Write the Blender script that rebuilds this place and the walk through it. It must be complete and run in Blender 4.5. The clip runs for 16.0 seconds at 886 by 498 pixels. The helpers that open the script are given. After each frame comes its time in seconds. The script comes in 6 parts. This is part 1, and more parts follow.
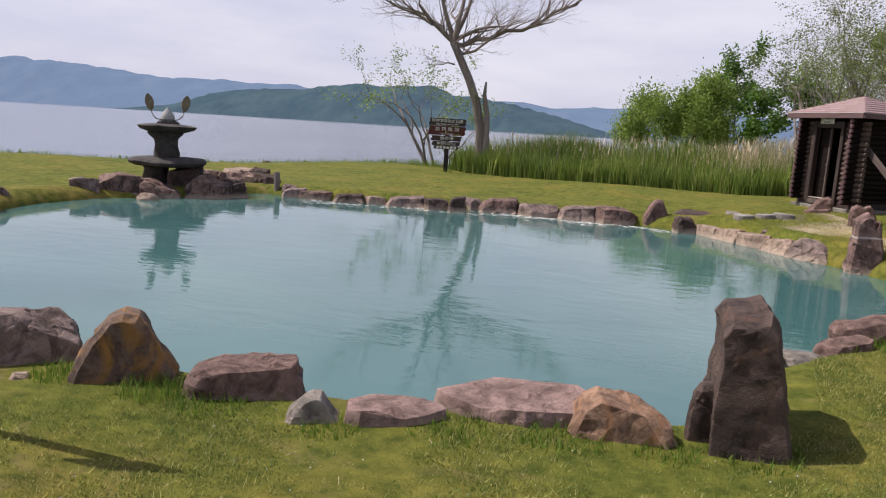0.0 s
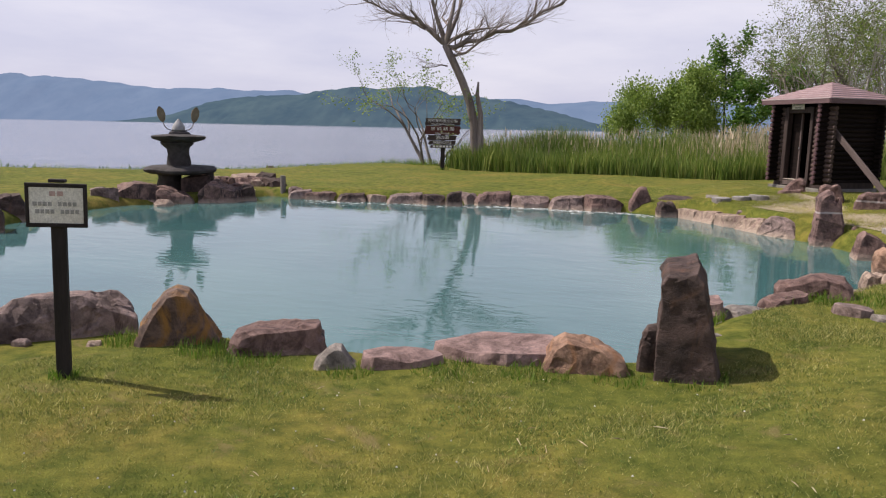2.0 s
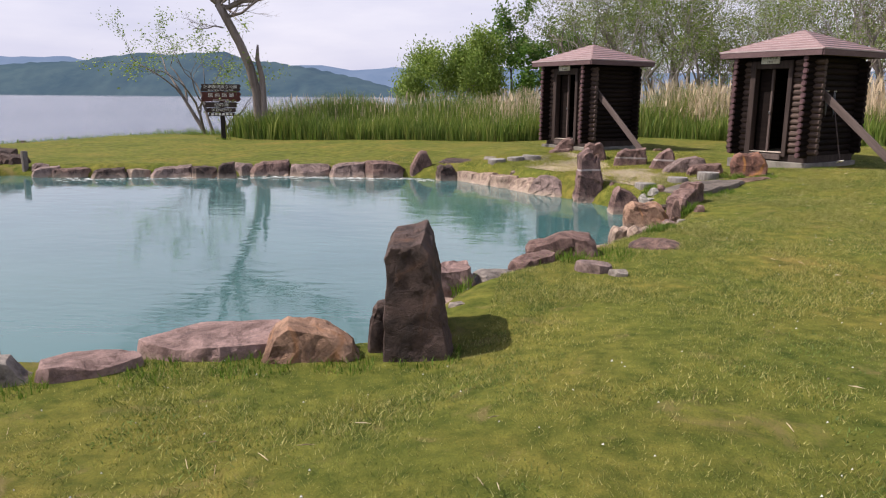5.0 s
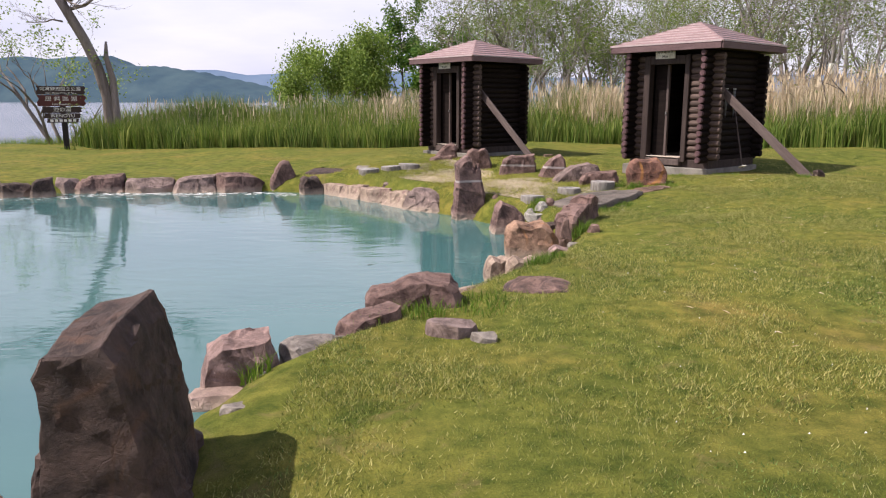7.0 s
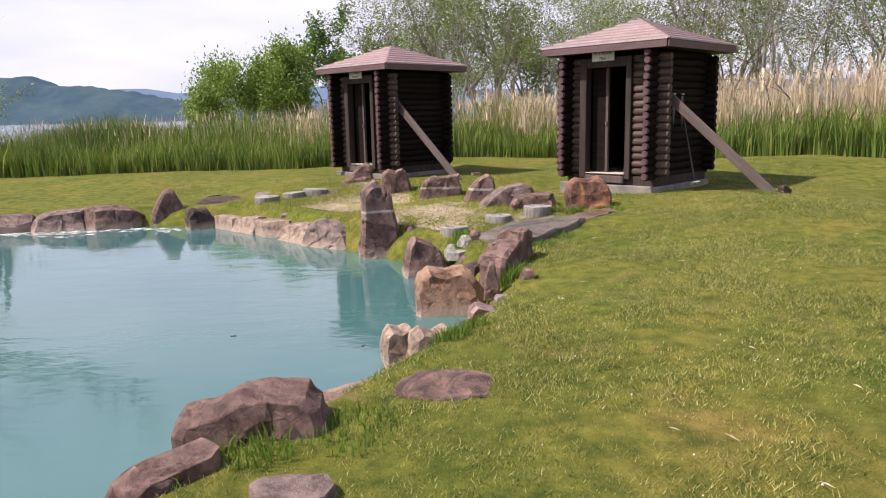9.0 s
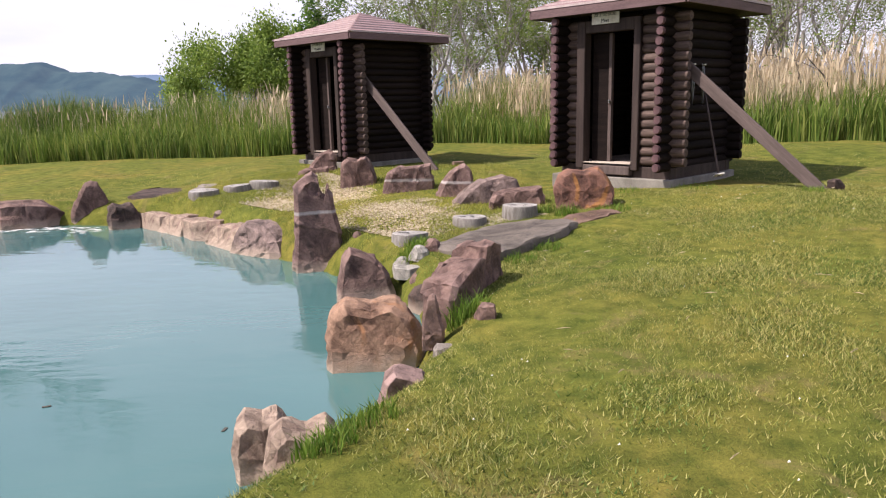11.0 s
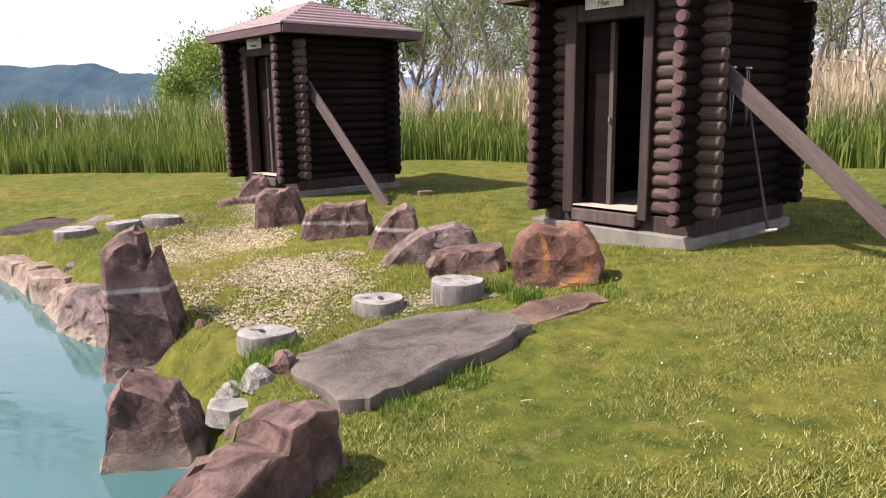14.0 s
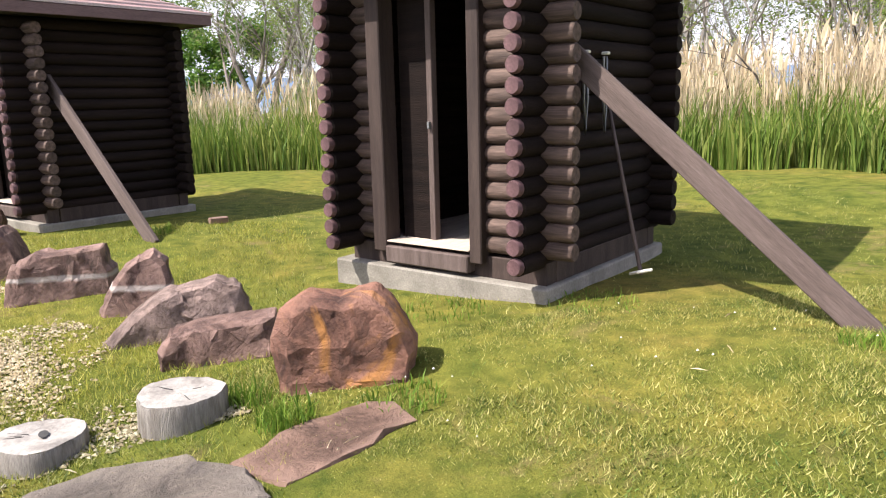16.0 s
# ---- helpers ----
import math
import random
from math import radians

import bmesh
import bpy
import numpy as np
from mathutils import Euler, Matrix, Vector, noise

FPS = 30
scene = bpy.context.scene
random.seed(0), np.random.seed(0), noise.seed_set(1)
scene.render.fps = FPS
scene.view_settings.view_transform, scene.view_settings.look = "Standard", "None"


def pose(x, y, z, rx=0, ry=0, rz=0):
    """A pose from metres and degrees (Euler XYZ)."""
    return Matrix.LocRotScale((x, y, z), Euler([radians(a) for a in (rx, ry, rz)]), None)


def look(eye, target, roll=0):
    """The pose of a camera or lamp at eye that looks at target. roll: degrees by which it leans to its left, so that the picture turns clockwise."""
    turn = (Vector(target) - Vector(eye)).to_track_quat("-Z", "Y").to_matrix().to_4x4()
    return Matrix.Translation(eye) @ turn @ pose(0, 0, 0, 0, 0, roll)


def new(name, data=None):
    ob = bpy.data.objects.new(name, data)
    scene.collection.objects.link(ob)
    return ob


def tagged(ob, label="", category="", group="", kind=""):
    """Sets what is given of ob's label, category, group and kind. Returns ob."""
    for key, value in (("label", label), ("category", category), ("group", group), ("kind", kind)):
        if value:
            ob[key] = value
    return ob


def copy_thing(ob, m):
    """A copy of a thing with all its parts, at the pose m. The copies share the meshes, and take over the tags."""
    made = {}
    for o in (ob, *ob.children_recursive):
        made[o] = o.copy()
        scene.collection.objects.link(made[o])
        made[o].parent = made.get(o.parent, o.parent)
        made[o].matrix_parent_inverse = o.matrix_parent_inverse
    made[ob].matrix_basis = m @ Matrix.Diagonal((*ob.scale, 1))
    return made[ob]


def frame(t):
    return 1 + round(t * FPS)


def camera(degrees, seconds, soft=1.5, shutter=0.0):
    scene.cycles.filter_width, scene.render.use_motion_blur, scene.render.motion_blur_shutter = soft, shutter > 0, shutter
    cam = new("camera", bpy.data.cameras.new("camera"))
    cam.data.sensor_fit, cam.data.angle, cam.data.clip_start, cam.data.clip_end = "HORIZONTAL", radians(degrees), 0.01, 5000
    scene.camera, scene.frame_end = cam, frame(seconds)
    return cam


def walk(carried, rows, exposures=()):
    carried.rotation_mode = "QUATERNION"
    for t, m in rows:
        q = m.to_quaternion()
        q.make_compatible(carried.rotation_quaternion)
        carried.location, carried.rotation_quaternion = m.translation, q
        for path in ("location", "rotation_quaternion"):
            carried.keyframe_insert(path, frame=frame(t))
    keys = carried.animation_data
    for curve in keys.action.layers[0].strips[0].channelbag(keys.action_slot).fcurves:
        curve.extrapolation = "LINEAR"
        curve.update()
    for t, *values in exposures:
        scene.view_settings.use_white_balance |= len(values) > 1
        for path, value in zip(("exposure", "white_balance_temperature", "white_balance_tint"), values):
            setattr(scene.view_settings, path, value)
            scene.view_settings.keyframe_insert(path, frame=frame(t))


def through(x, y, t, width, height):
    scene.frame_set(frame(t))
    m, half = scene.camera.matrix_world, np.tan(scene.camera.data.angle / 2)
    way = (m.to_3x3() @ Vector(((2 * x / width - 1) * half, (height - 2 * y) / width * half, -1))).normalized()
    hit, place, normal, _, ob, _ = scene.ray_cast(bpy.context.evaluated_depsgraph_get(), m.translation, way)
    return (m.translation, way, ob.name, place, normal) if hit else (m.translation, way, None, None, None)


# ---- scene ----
cam = camera(62.2, 16.0, soft=1.15)
walk(cam, [
    (0, look((-1.122, -1.770, 1.767), (-1.915, 0.036, 1.441), 3.44)),
    (0.5, look((-0.983, -2.031, 1.760), (-1.790, -0.229, 1.439), 3.51)),
    (1, look((-0.839, -2.212, 1.742), (-1.654, -0.415, 1.416), 3.25)),
    (1.5, look((-0.735, -2.533, 1.758), (-1.540, -0.732, 1.426), 2.16)),
    (2, look((-0.550, -2.849, 1.766), (-1.349, -1.044, 1.439), 1.16)),
    (2.5, look((-0.259, -3.365, 1.786), (-1.059, -1.559, 1.469), -0.02)),
    (3, look((-0.188, -3.346, 1.786), (-0.986, -1.542, 1.455), -0.90)),
    (3.5, look((-0.136, -3.261, 1.792), (-0.942, -1.463, 1.450), -2.06)),
    (4, look((-0.169, -2.993, 1.748), (-0.869, -1.156, 1.382), -2.24)),
    (4.5, look((-0.114, -2.525, 1.719), (-0.588, -0.624, 1.317), -0.94)),
    (7, look((0.435, 0.437, 1.624), (0.381, 2.398, 1.231), 0.10)),
    (7.5, look((0.568, 0.970, 1.590), (0.602, 2.926, 1.174), -0.87)),
    (8, look((0.681, 1.522, 1.603), (0.625, 3.481, 1.204), -1.55)),
    (8.5, look((0.772, 2.074, 1.635), (0.880, 4.039, 1.275), -1.22)),
    (11, look((1.635, 4.849, 1.480), (1.710, 6.808, 1.084), -1.28)),
    (11.5, look((1.863, 5.338, 1.465), (1.975, 7.291, 1.051), -0.71)),
    (12, look((2.118, 5.814, 1.522), (2.157, 7.773, 1.119), -1.68)),
    (12.5, look((2.324, 6.337, 1.564), (2.447, 8.303, 1.219), -1.42)),
    (13, look((2.567, 6.800, 1.544), (2.666, 8.772, 1.230), -2.50)),
    (13.5, look((2.761, 7.286, 1.542), (2.714, 9.261, 1.228), -3.06)),
    (14, look((2.841, 7.844, 1.579), (2.812, 9.806, 1.194), -0.73)),
    (14.5, look((3.059, 8.383, 1.528), (3.033, 10.350, 1.168), -3.37)),
    (15, look((3.176, 8.901, 1.554), (3.171, 10.862, 1.159), -4.06)),
    (15.5, look((3.338, 9.394, 1.577), (3.570, 11.345, 1.206), -1.74)),
    (16, look((3.569, 9.836, 1.579), (3.889, 11.771, 1.186), -1.50)),
], exposures=[(0.0, 0.05, 6500, 14), (3.5, 0.05, 6500, 16), (4.5, 0.13, 6500, 16), (7.0, 0.39, 6500, 16.5), (8.5, 0.42, 6500, 17), (11.5, 0.58, 6500, 17.5), (13.5, 0.68, 6500, 18), (14.5, 0.74, 6500, 17), (16.0, 1.14, 6500, 12)])

# ---- light: hazy bright sky, sun high over the lake side ----
SUN_AZ, SUN_EL = radians(11), radians(52)      # the way the light travels over the ground, and its height
world = bpy.data.worlds.new("sky")
scene.world = world
world.use_nodes = True
wn = world.node_tree
wn.nodes.clear()


def nd(tree, kind, **kw):
    n = tree.nodes.new(kind)
    for k, v in kw.items():
        n.inputs[k.replace("_", " ")].default_value = v
    return n


w_out = nd(wn, "ShaderNodeOutputWorld")
w_bg = nd(wn, "ShaderNodeBackground", Strength=0.13)
w_sky = nd(wn, "ShaderNodeTexSky")
w_sky.sky_type, w_sky.sun_disc = "NISHITA", False
w_sky.sun_elevation, w_sky.sun_rotation = SUN_EL, radians(259)
w_sky.dust_density, w_sky.air_density = 2.0, 1.0
w_co = nd(wn, "ShaderNodeTexCoord")
w_map = nd(wn, "ShaderNodeMapping", Scale=(1.0, 1.0, 4.5))
w_noise = nd(wn, "ShaderNodeTexNoise", Scale=2.2, Detail=6.0, Roughness=0.55)
w_ramp = nd(wn, "ShaderNodeValToRGB")
w_ramp.color_ramp.elements[0].position, w_ramp.color_ramp.elements[1].position = 0.38, 0.66
w_ramp.color_ramp.elements[0].color = (4.75, 4.85, 5.95, 1)
w_ramp.color_ramp.elements[1].color = (6.2, 6.15, 6.8, 1)
w_mix = nd(wn, "ShaderNodeMixRGB")
# thin cloud low over the lake, clearing to blue overhead
w_xyz = nd(wn, "ShaderNodeSeparateXYZ")
w_thin = nd(wn, "ShaderNodeMapRange")
w_thin.interpolation_type = "SMOOTHSTEP"
for sock, v in (("From Min", 0.2), ("From Max", 0.75), ("To Min", 0.9), ("To Max", 0.12)):
    w_thin.inputs[sock].default_value = v
wn.links.new(w_co.outputs["Generated"], w_xyz.inputs["Vector"])
wn.links.new(w_xyz.outputs["Z"], w_thin.inputs["Value"])
wn.links.new(w_thin.outputs["Result"], w_mix.inputs["Fac"])
wn.links.new(w_co.outputs["Generated"], w_map.inputs["Vector"])
wn.links.new(w_map.outputs["Vector"], w_noise.inputs["Vector"])
wn.links.new(w_noise.outputs["Fac"], w_ramp.inputs["Fac"])
wn.links.new(w_sky.outputs["Color"], w_mix.inputs["Color1"])
wn.links.new(w_ramp.outputs["Color"], w_mix.inputs["Color2"])
wn.links.new(w_mix.outputs["Color"], w_bg.inputs["Color"])
wn.links.new(w_bg.outputs["Background"], w_out.inputs["Surface"])

sun_data = bpy.data.lights.new("sun", "SUN")
sun_data.energy, sun_data.angle, sun_data.color = 5.0, radians(0.6), (1.0, 0.95, 0.87)
sun = new("sun", sun_data)
sun.matrix_world = look((0, 0, 30), (math.cos(SUN_AZ) * math.cos(SUN_EL), math.sin(SUN_AZ) * math.cos(SUN_EL), 30 - math.sin(SUN_EL)))


# ---- materials ----
def material(name, rough=0.8, metal=0.0, spec=0.3):
    m = bpy.data.materials.new(name)
    m.use_nodes = True
    b = m.node_tree.nodes["Principled BSDF"]
    b.inputs["Roughness"].default_value, b.inputs["Metallic"].default_value = rough, metal
    b.inputs["Specular IOR Level"].default_value = spec
    return m, m.node_tree, b


def ramp(t, stops):
    r = nd(t, "ShaderNodeValToRGB")
    e = r.color_ramp.elements
    while len(e) < len(stops):
        e.new(0.5)
    for el, (p, c) in zip(e, stops):
        el.position, el.color = p, (*c, 1)
    return r


def noise_tex(t, scale, detail=5.0, rough=0.55, stretch=None, coord="Object", warp=0.0):
    co = nd(t, "ShaderNodeTexCoord")
    n = nd(t, "ShaderNodeTexNoise", Scale=scale, Detail=detail, Roughness=rough, Distortion=warp)
    src = co.outputs[coord]
    if stretch:
        mp = nd(t, "ShaderNodeMapping", Scale=stretch)
        t.links.new(src, mp.inputs["Vector"])
        src = mp.outputs["Vector"]
    t.links.new(src, n.inputs["Vector"])
    return n


def mixed(t, fac, a, b, mode="MIX"):
    m = nd(t, "ShaderNodeMixRGB")
    m.blend_type = mode
    for sock, v in (("Fac", fac), ("Color1", a), ("Color2", b)):
        if isinstance(v, (int, float)):
            m.inputs[sock].default_value = v
        elif isinstance(v, tuple):
            m.inputs[sock].default_value = (*v, 1)
        else:
            t.links.new(v, m.inputs[sock])
    return m.outputs["Color"]


def bumped(t, b, height, strength=0.4, distance=0.02):
    n = nd(t, "ShaderNodeBump", Strength=strength, Distance=distance)
    t.links.new(height, n.inputs["Height"])
    t.links.new(n.outputs["Normal"], b.inputs["Normal"])


def two_tone(name, dark, light, scale=6.0, grain=60.0, rough=0.85, stretch=None, bump=0.4, dist=0.01, spec=0.25, coord="Object", vary=0.0):
    """A surface of two tones at two scales, with relief."""
    m, t, b = material(name, rough, 0, spec)
    big = noise_tex(t, scale, 5, 0.6, stretch, coord, 0.3)
    r1 = ramp(t, [(0.3, dark), (0.7, light)])
    t.links.new(big.outputs["Fac"], r1.inputs["Fac"])
    fine = noise_tex(t, grain, 4, 0.6, stretch, coord)
    r2 = ramp(t, [(0.25, (0.62, 0.62, 0.62)), (0.75, (1.2, 1.2, 1.2))])
    t.links.new(fine.outputs["Fac"], r2.inputs["Fac"])
    c = mixed(t, 0.8, r1.outputs["Color"], r2.outputs["Color"], "MULTIPLY")
    if vary:
        oi = nd(t, "ShaderNodeObjectInfo")
        r3 = ramp(t, [(0.0, (1 - vary,) * 3), (1.0, (1 + vary,) * 3)])
        t.links.new(oi.outputs["Random"], r3.inputs["Fac"])
        c = mixed(t, 1.0, c, r3.outputs["Color"], "MULTIPLY")
    t.links.new(c, b.inputs["Base Color"])
    bumped(t, b, fine.outputs["Fac"], bump, dist)
    return m


def rock_material(name, dark, light, stain=None, vein=False, amount=0.5, cracks=True):
    """Volcanic rock: blotches, fine grain, cracks, stains and pale lichen."""
    m, t, b = material(name, 0.82, 0, 0.3)
    big = noise_tex(t, 3.2, 9, 0.7, None, "Object", 0.7)
    dark, light = tuple(v * 0.62 for v in dark), tuple(v * f for v, f in zip(light, (0.92, 0.91, 0.88)))
    bright = tuple(v * 1.2 for v in light)
    r1 = ramp(t, [(0.36, dark), (0.46, tuple((a + c) / 2 for a, c in zip(dark, light))), (0.55, light), (0.68, bright)])
    t.links.new(big.outputs["Fac"], r1.inputs["Fac"])
    fine = noise_tex(t, 38, 6, 0.7)
    r2 = ramp(t, [(0.25, (0.6, 0.6, 0.6)), (0.75, (1.28, 1.26, 1.24))])
    t.links.new(fine.outputs["Fac"], r2.inputs["Fac"])
    c = mixed(t, 0.85, r1.outputs["Color"], r2.outputs["Color"], "MULTIPLY")
    if stain:
        sn = noise_tex(t, 3.4, 5, 0.6, (1, 1, 0.6), "Object", 1.2)
        r3 = ramp(t, [(0.62 - 0.25 * amount, (0, 0, 0)), (0.72 - 0.2 * amount, (1, 1, 1))])
        t.links.new(sn.outputs["Fac"], r3.inputs["Fac"])
        c = mixed(t, r3.outputs["Color"], c, stain)
    ln = noise_tex(t, 9, 6, 0.7, None, "Object", 0.8)
    r4 = ramp(t, [(0.66, (0, 0, 0)), (0.74, (0.55, 0.55, 0.55))])
    t.links.new(ln.outputs["Fac"], r4.inputs["Fac"])
    c = mixed(t, r4.outputs["Color"], c, tuple(min(1, v * 1.6 + 0.03) for v in light))
    geo = nd(t, "ShaderNodeNewGeometry")
    r6 = ramp(t, [(0.51, (0, 0, 0)), (0.57, (0.7, 0.7, 0.7))])
    t.links.new(geo.outputs["Pointiness"], r6.inputs["Fac"])
    c = mixed(t, r6.outputs["Color"], c, tuple(min(1, v * 1.5 + 0.02) for v in light))
    if vein:
        co = nd(t, "ShaderNodeTexCoord")
        xyz = nd(t, "ShaderNodeSeparateXYZ")
        t.links.new(co.outputs["Object"], xyz.inputs["Vector"])
        warp = noise_tex(t, 3.0, 4, 0.6)
        add = nd(t, "ShaderNodeMath")
        add.operation = "MULTIPLY_ADD"
        add.inputs[1].default_value = 0.07
        t.links.new(warp.outputs["Fac"], add.inputs[0])
        t.links.new(xyz.outputs["Z"], add.inputs[2])
        r5 = ramp(t, [(vein - 0.03, (0, 0, 0)), (vein - 0.012, (0.75, 0.75, 0.75)), (vein + 0.008, (0.6, 0.6, 0.6)), (vein + 0.02, (0, 0, 0))])
        t.links.new(add.outputs["Value"], r5.inputs["Fac"])
        c = mixed(t, r5.outputs["Color"], c, (0.5, 0.45, 0.42))
    # pale mineral crust left where the spring water laps the stone
    pos = nd(t, "ShaderNodeSeparateXYZ")
    t.links.new(geo.outputs["Position"], pos.inputs["Vector"])
    lap = noise_tex(t, 5.0, 4, 0.6)
    high = nd(t, "ShaderNodeMath")
    high.operation = "MULTIPLY_ADD"
    high.inputs[1].default_value = -0.16
    t.links.new(lap.outputs["Fac"], high.inputs[0])
    t.links.new(pos.outputs["Z"], high.inputs[2])
    crust = nd(t, "ShaderNodeMapRange")
    for sock, v in (("From Min", -0.42), ("From Max", -0.30), ("To Min", 0.7), ("To Max", 0.0)):
        crust.inputs[sock].default_value = v
    t.links.new(high.outputs["Value"], crust.inputs["Value"])
    c = mixed(t, crust.outputs["Result"], c, (0.46, 0.35, 0.27))
    bend = noise_tex(t, 2.0, 4, 0.6)
    co2 = nd(t, "ShaderNodeTexCoord")
    warped = mixed(t, 0.22, co2.outputs["Object"], bend.outputs["Color"], "ADD")
    cell = nd(t, "ShaderNodeTexVoronoi", Scale=2.6)
    cell.feature = "DISTANCE_TO_EDGE"
    t.links.new(warped, cell.inputs["Vector"])
    r7 = ramp(t, [(0.0, (0.25, 0.25, 0.25)), (0.014, (1, 1, 1))])
    t.links.new(cell.outputs["Distance"], r7.inputs["Fac"])
    c = mixed(t, 0.16 if cracks else 0.0, c, r7.outputs["Color"], "MULTIPLY")
    t.links.new(c, b.inputs["Base Color"])
    mid = noise_tex(t, 14, 9, 0.72, None, "Object", 0.4)
    h = mixed(t, 0.3, mid.outputs["Fac"], fine.outputs["Fac"])
    h = mixed(t, 0.2 if cracks else 0.0, h, r7.outputs["Color"], "MULTIPLY")
    bumped(t, b, h, 0.9, 0.045)
    return m


ROCK = {
    "dark": rock_material("rock_dark", (0.035, 0.024, 0.02), (0.10, 0.065, 0.055), (0.11, 0.06, 0.04), False, 0.2),
    "pink": rock_material("rock_pink", (0.17, 0.105, 0.09), (0.33, 0.22, 0.2), (0.12, 0.08, 0.07), False, 0.25),
    "pinkred": rock_material("rock_pinkred", (0.15, 0.07, 0.06), (0.3, 0.17, 0.15), (0.09, 0.05, 0.045), False, 0.4),
    "pinkgrey": rock_material("rock_pinkgrey", (0.13, 0.09, 0.08), (0.29, 0.21, 0.19), (0.09, 0.06, 0.05), False, 0.4),
    "redgrey": rock_material("rock_redgrey", (0.10, 0.055, 0.046), (0.23, 0.145, 0.125), (0.07, 0.04, 0.035), False, 0.4),
    "redstripe": rock_material("rock_veined", (0.10, 0.056, 0.05), (0.23, 0.145, 0.13), (0.06, 0.04, 0.035), 0.7, 0.4),
    "redband": rock_material("rock_low_veined", (0.11, 0.062, 0.055), (0.25, 0.16, 0.14), (0.06, 0.04, 0.035), 0.2, 0.4),
    "rust": rock_material("rock_rust", (0.16, 0.085, 0.055), (0.36, 0.22, 0.15), (0.31, 0.15, 0.07), False, 0.42),
    "rusty": rock_material("rock_rusty", (0.07, 0.045, 0.035), (0.2, 0.13, 0.1), (0.3, 0.15, 0.04), False, 0.7),
    "orange": rock_material("rock_orange", (0.09, 0.045, 0.035), (0.26, 0.13, 0.095), (0.38, 0.17, 0.05), False, 0.46),
    "brown": rock_material("rock_brown", (0.08, 0.05, 0.042), (0.24, 0.15, 0.125), (0.05, 0.033, 0.03), False, 0.5),
    "grey": rock_material("rock_grey", (0.15, 0.125, 0.11), (0.3, 0.26, 0.23), (0.11, 0.09, 0.075), False, 0.3),
    "pale": rock_material("rock_pale", (0.2, 0.13, 0.1), (0.4, 0.3, 0.235), (0.2, 0.12, 0.1), False, 0.4),
    "white": rock_material("rock_white", (0.2, 0.19, 0.17), (0.4, 0.375, 0.34), None),
}


def lawn_material():
    m, t, b = material("lawn", 0.95, 0, 0.1)
    big = noise_tex(t, 0.55, 5, 0.6, None, "Object", 0.5)
    r1 = ramp(t, [(0.28, (0.088, 0.108, 0.022)), (0.47, (0.118, 0.128, 0.028)), (0.6, (0.15, 0.14, 0.034)), (0.73, (0.2, 0.148, 0.05))])
    t.links.new(big.outputs["Fac"], r1.inputs["Fac"])
    mid = noise_tex(t, 5.5, 6, 0.65)
    r2 = ramp(t, [(0.33, (0.42, 0.54, 0.38)), (0.67, (1.45, 1.32, 1.18))])
    t.links.new(mid.outputs["Fac"], r2.inputs["Fac"])
    c = mixed(t, 0.9, r1.outputs["Color"], r2.outputs["Color"], "MULTIPLY")
    fine = noise_tex(t, 95, 7, 0.78)
    r3 = ramp(t, [(0.3, (0.4, 0.42, 0.4)), (0.7, (1.5, 1.5, 1.35))])
    t.links.new(fine.outputs["Fac"], r3.inputs["Fac"])
    c = mixed(t, 0.8, c, r3.outputs["Color"], "MULTIPLY")
    bare = noise_tex(t, 1.7, 7, 0.7, None, "Object", 1.0)
    r4 = ramp(t, [(0.57, (0, 0, 0)), (0.68, (0.7, 0.7, 0.7))])
    t.links.new(bare.outputs["Fac"], r4.inputs["Fac"])
    c = mixed(t, r4.outputs["Color"], c, (0.19, 0.145, 0.06))
    t.links.new(c, b.inputs["Base Color"])
    h = mixed(t, 0.5, mid.outputs["Fac"], fine.outputs["Fac"])
    bumped(t, b, h, 0.8, 0.03)
    return m


def leaf_material(name, a, bcol, c3, rough=0.6, through=0.35, rand="island"):
    """Leaves and blades, each with its own tone, that let some light through."""
    m, t, b = material(name, rough, 0, 0.3)
    g = nd(t, "ShaderNodeNewGeometry") if rand == "island" else nd(t, "ShaderNodeObjectInfo")
    r = ramp(t, [(0.0, a), (0.5, bcol), (1.0, c3)])
    t.links.new(g.outputs["Random Per Island" if rand == "island" else "Random"], r.inputs["Fac"])
    big = noise_tex(t, 0.5, 3, 0.5)
    r2 = ramp(t, [(0.3, (0.75, 0.8, 0.75)), (0.7, (1.2, 1.15, 1.05))])
    t.links.new(big.outputs["Fac"], r2.inputs["Fac"])
    c = mixed(t, 1.0, r.outputs["Color"], r2.outputs["Color"], "MULTIPLY")
    t.links.new(c, b.inputs["Base Color"])
    tr = nd(t, "ShaderNodeBsdfTranslucent")
    t.links.new(c, tr.inputs["Color"])
    mx = nd(t, "ShaderNodeMixShader", Fac=through)
    t.links.new(b.outputs["BSDF"], mx.inputs[1])
    t.links.new(tr.outputs["BSDF"], mx.inputs[2])
    t.links.new(mx.outputs["Shader"], t.nodes["Material Output"].inputs["Surface"])
    return m


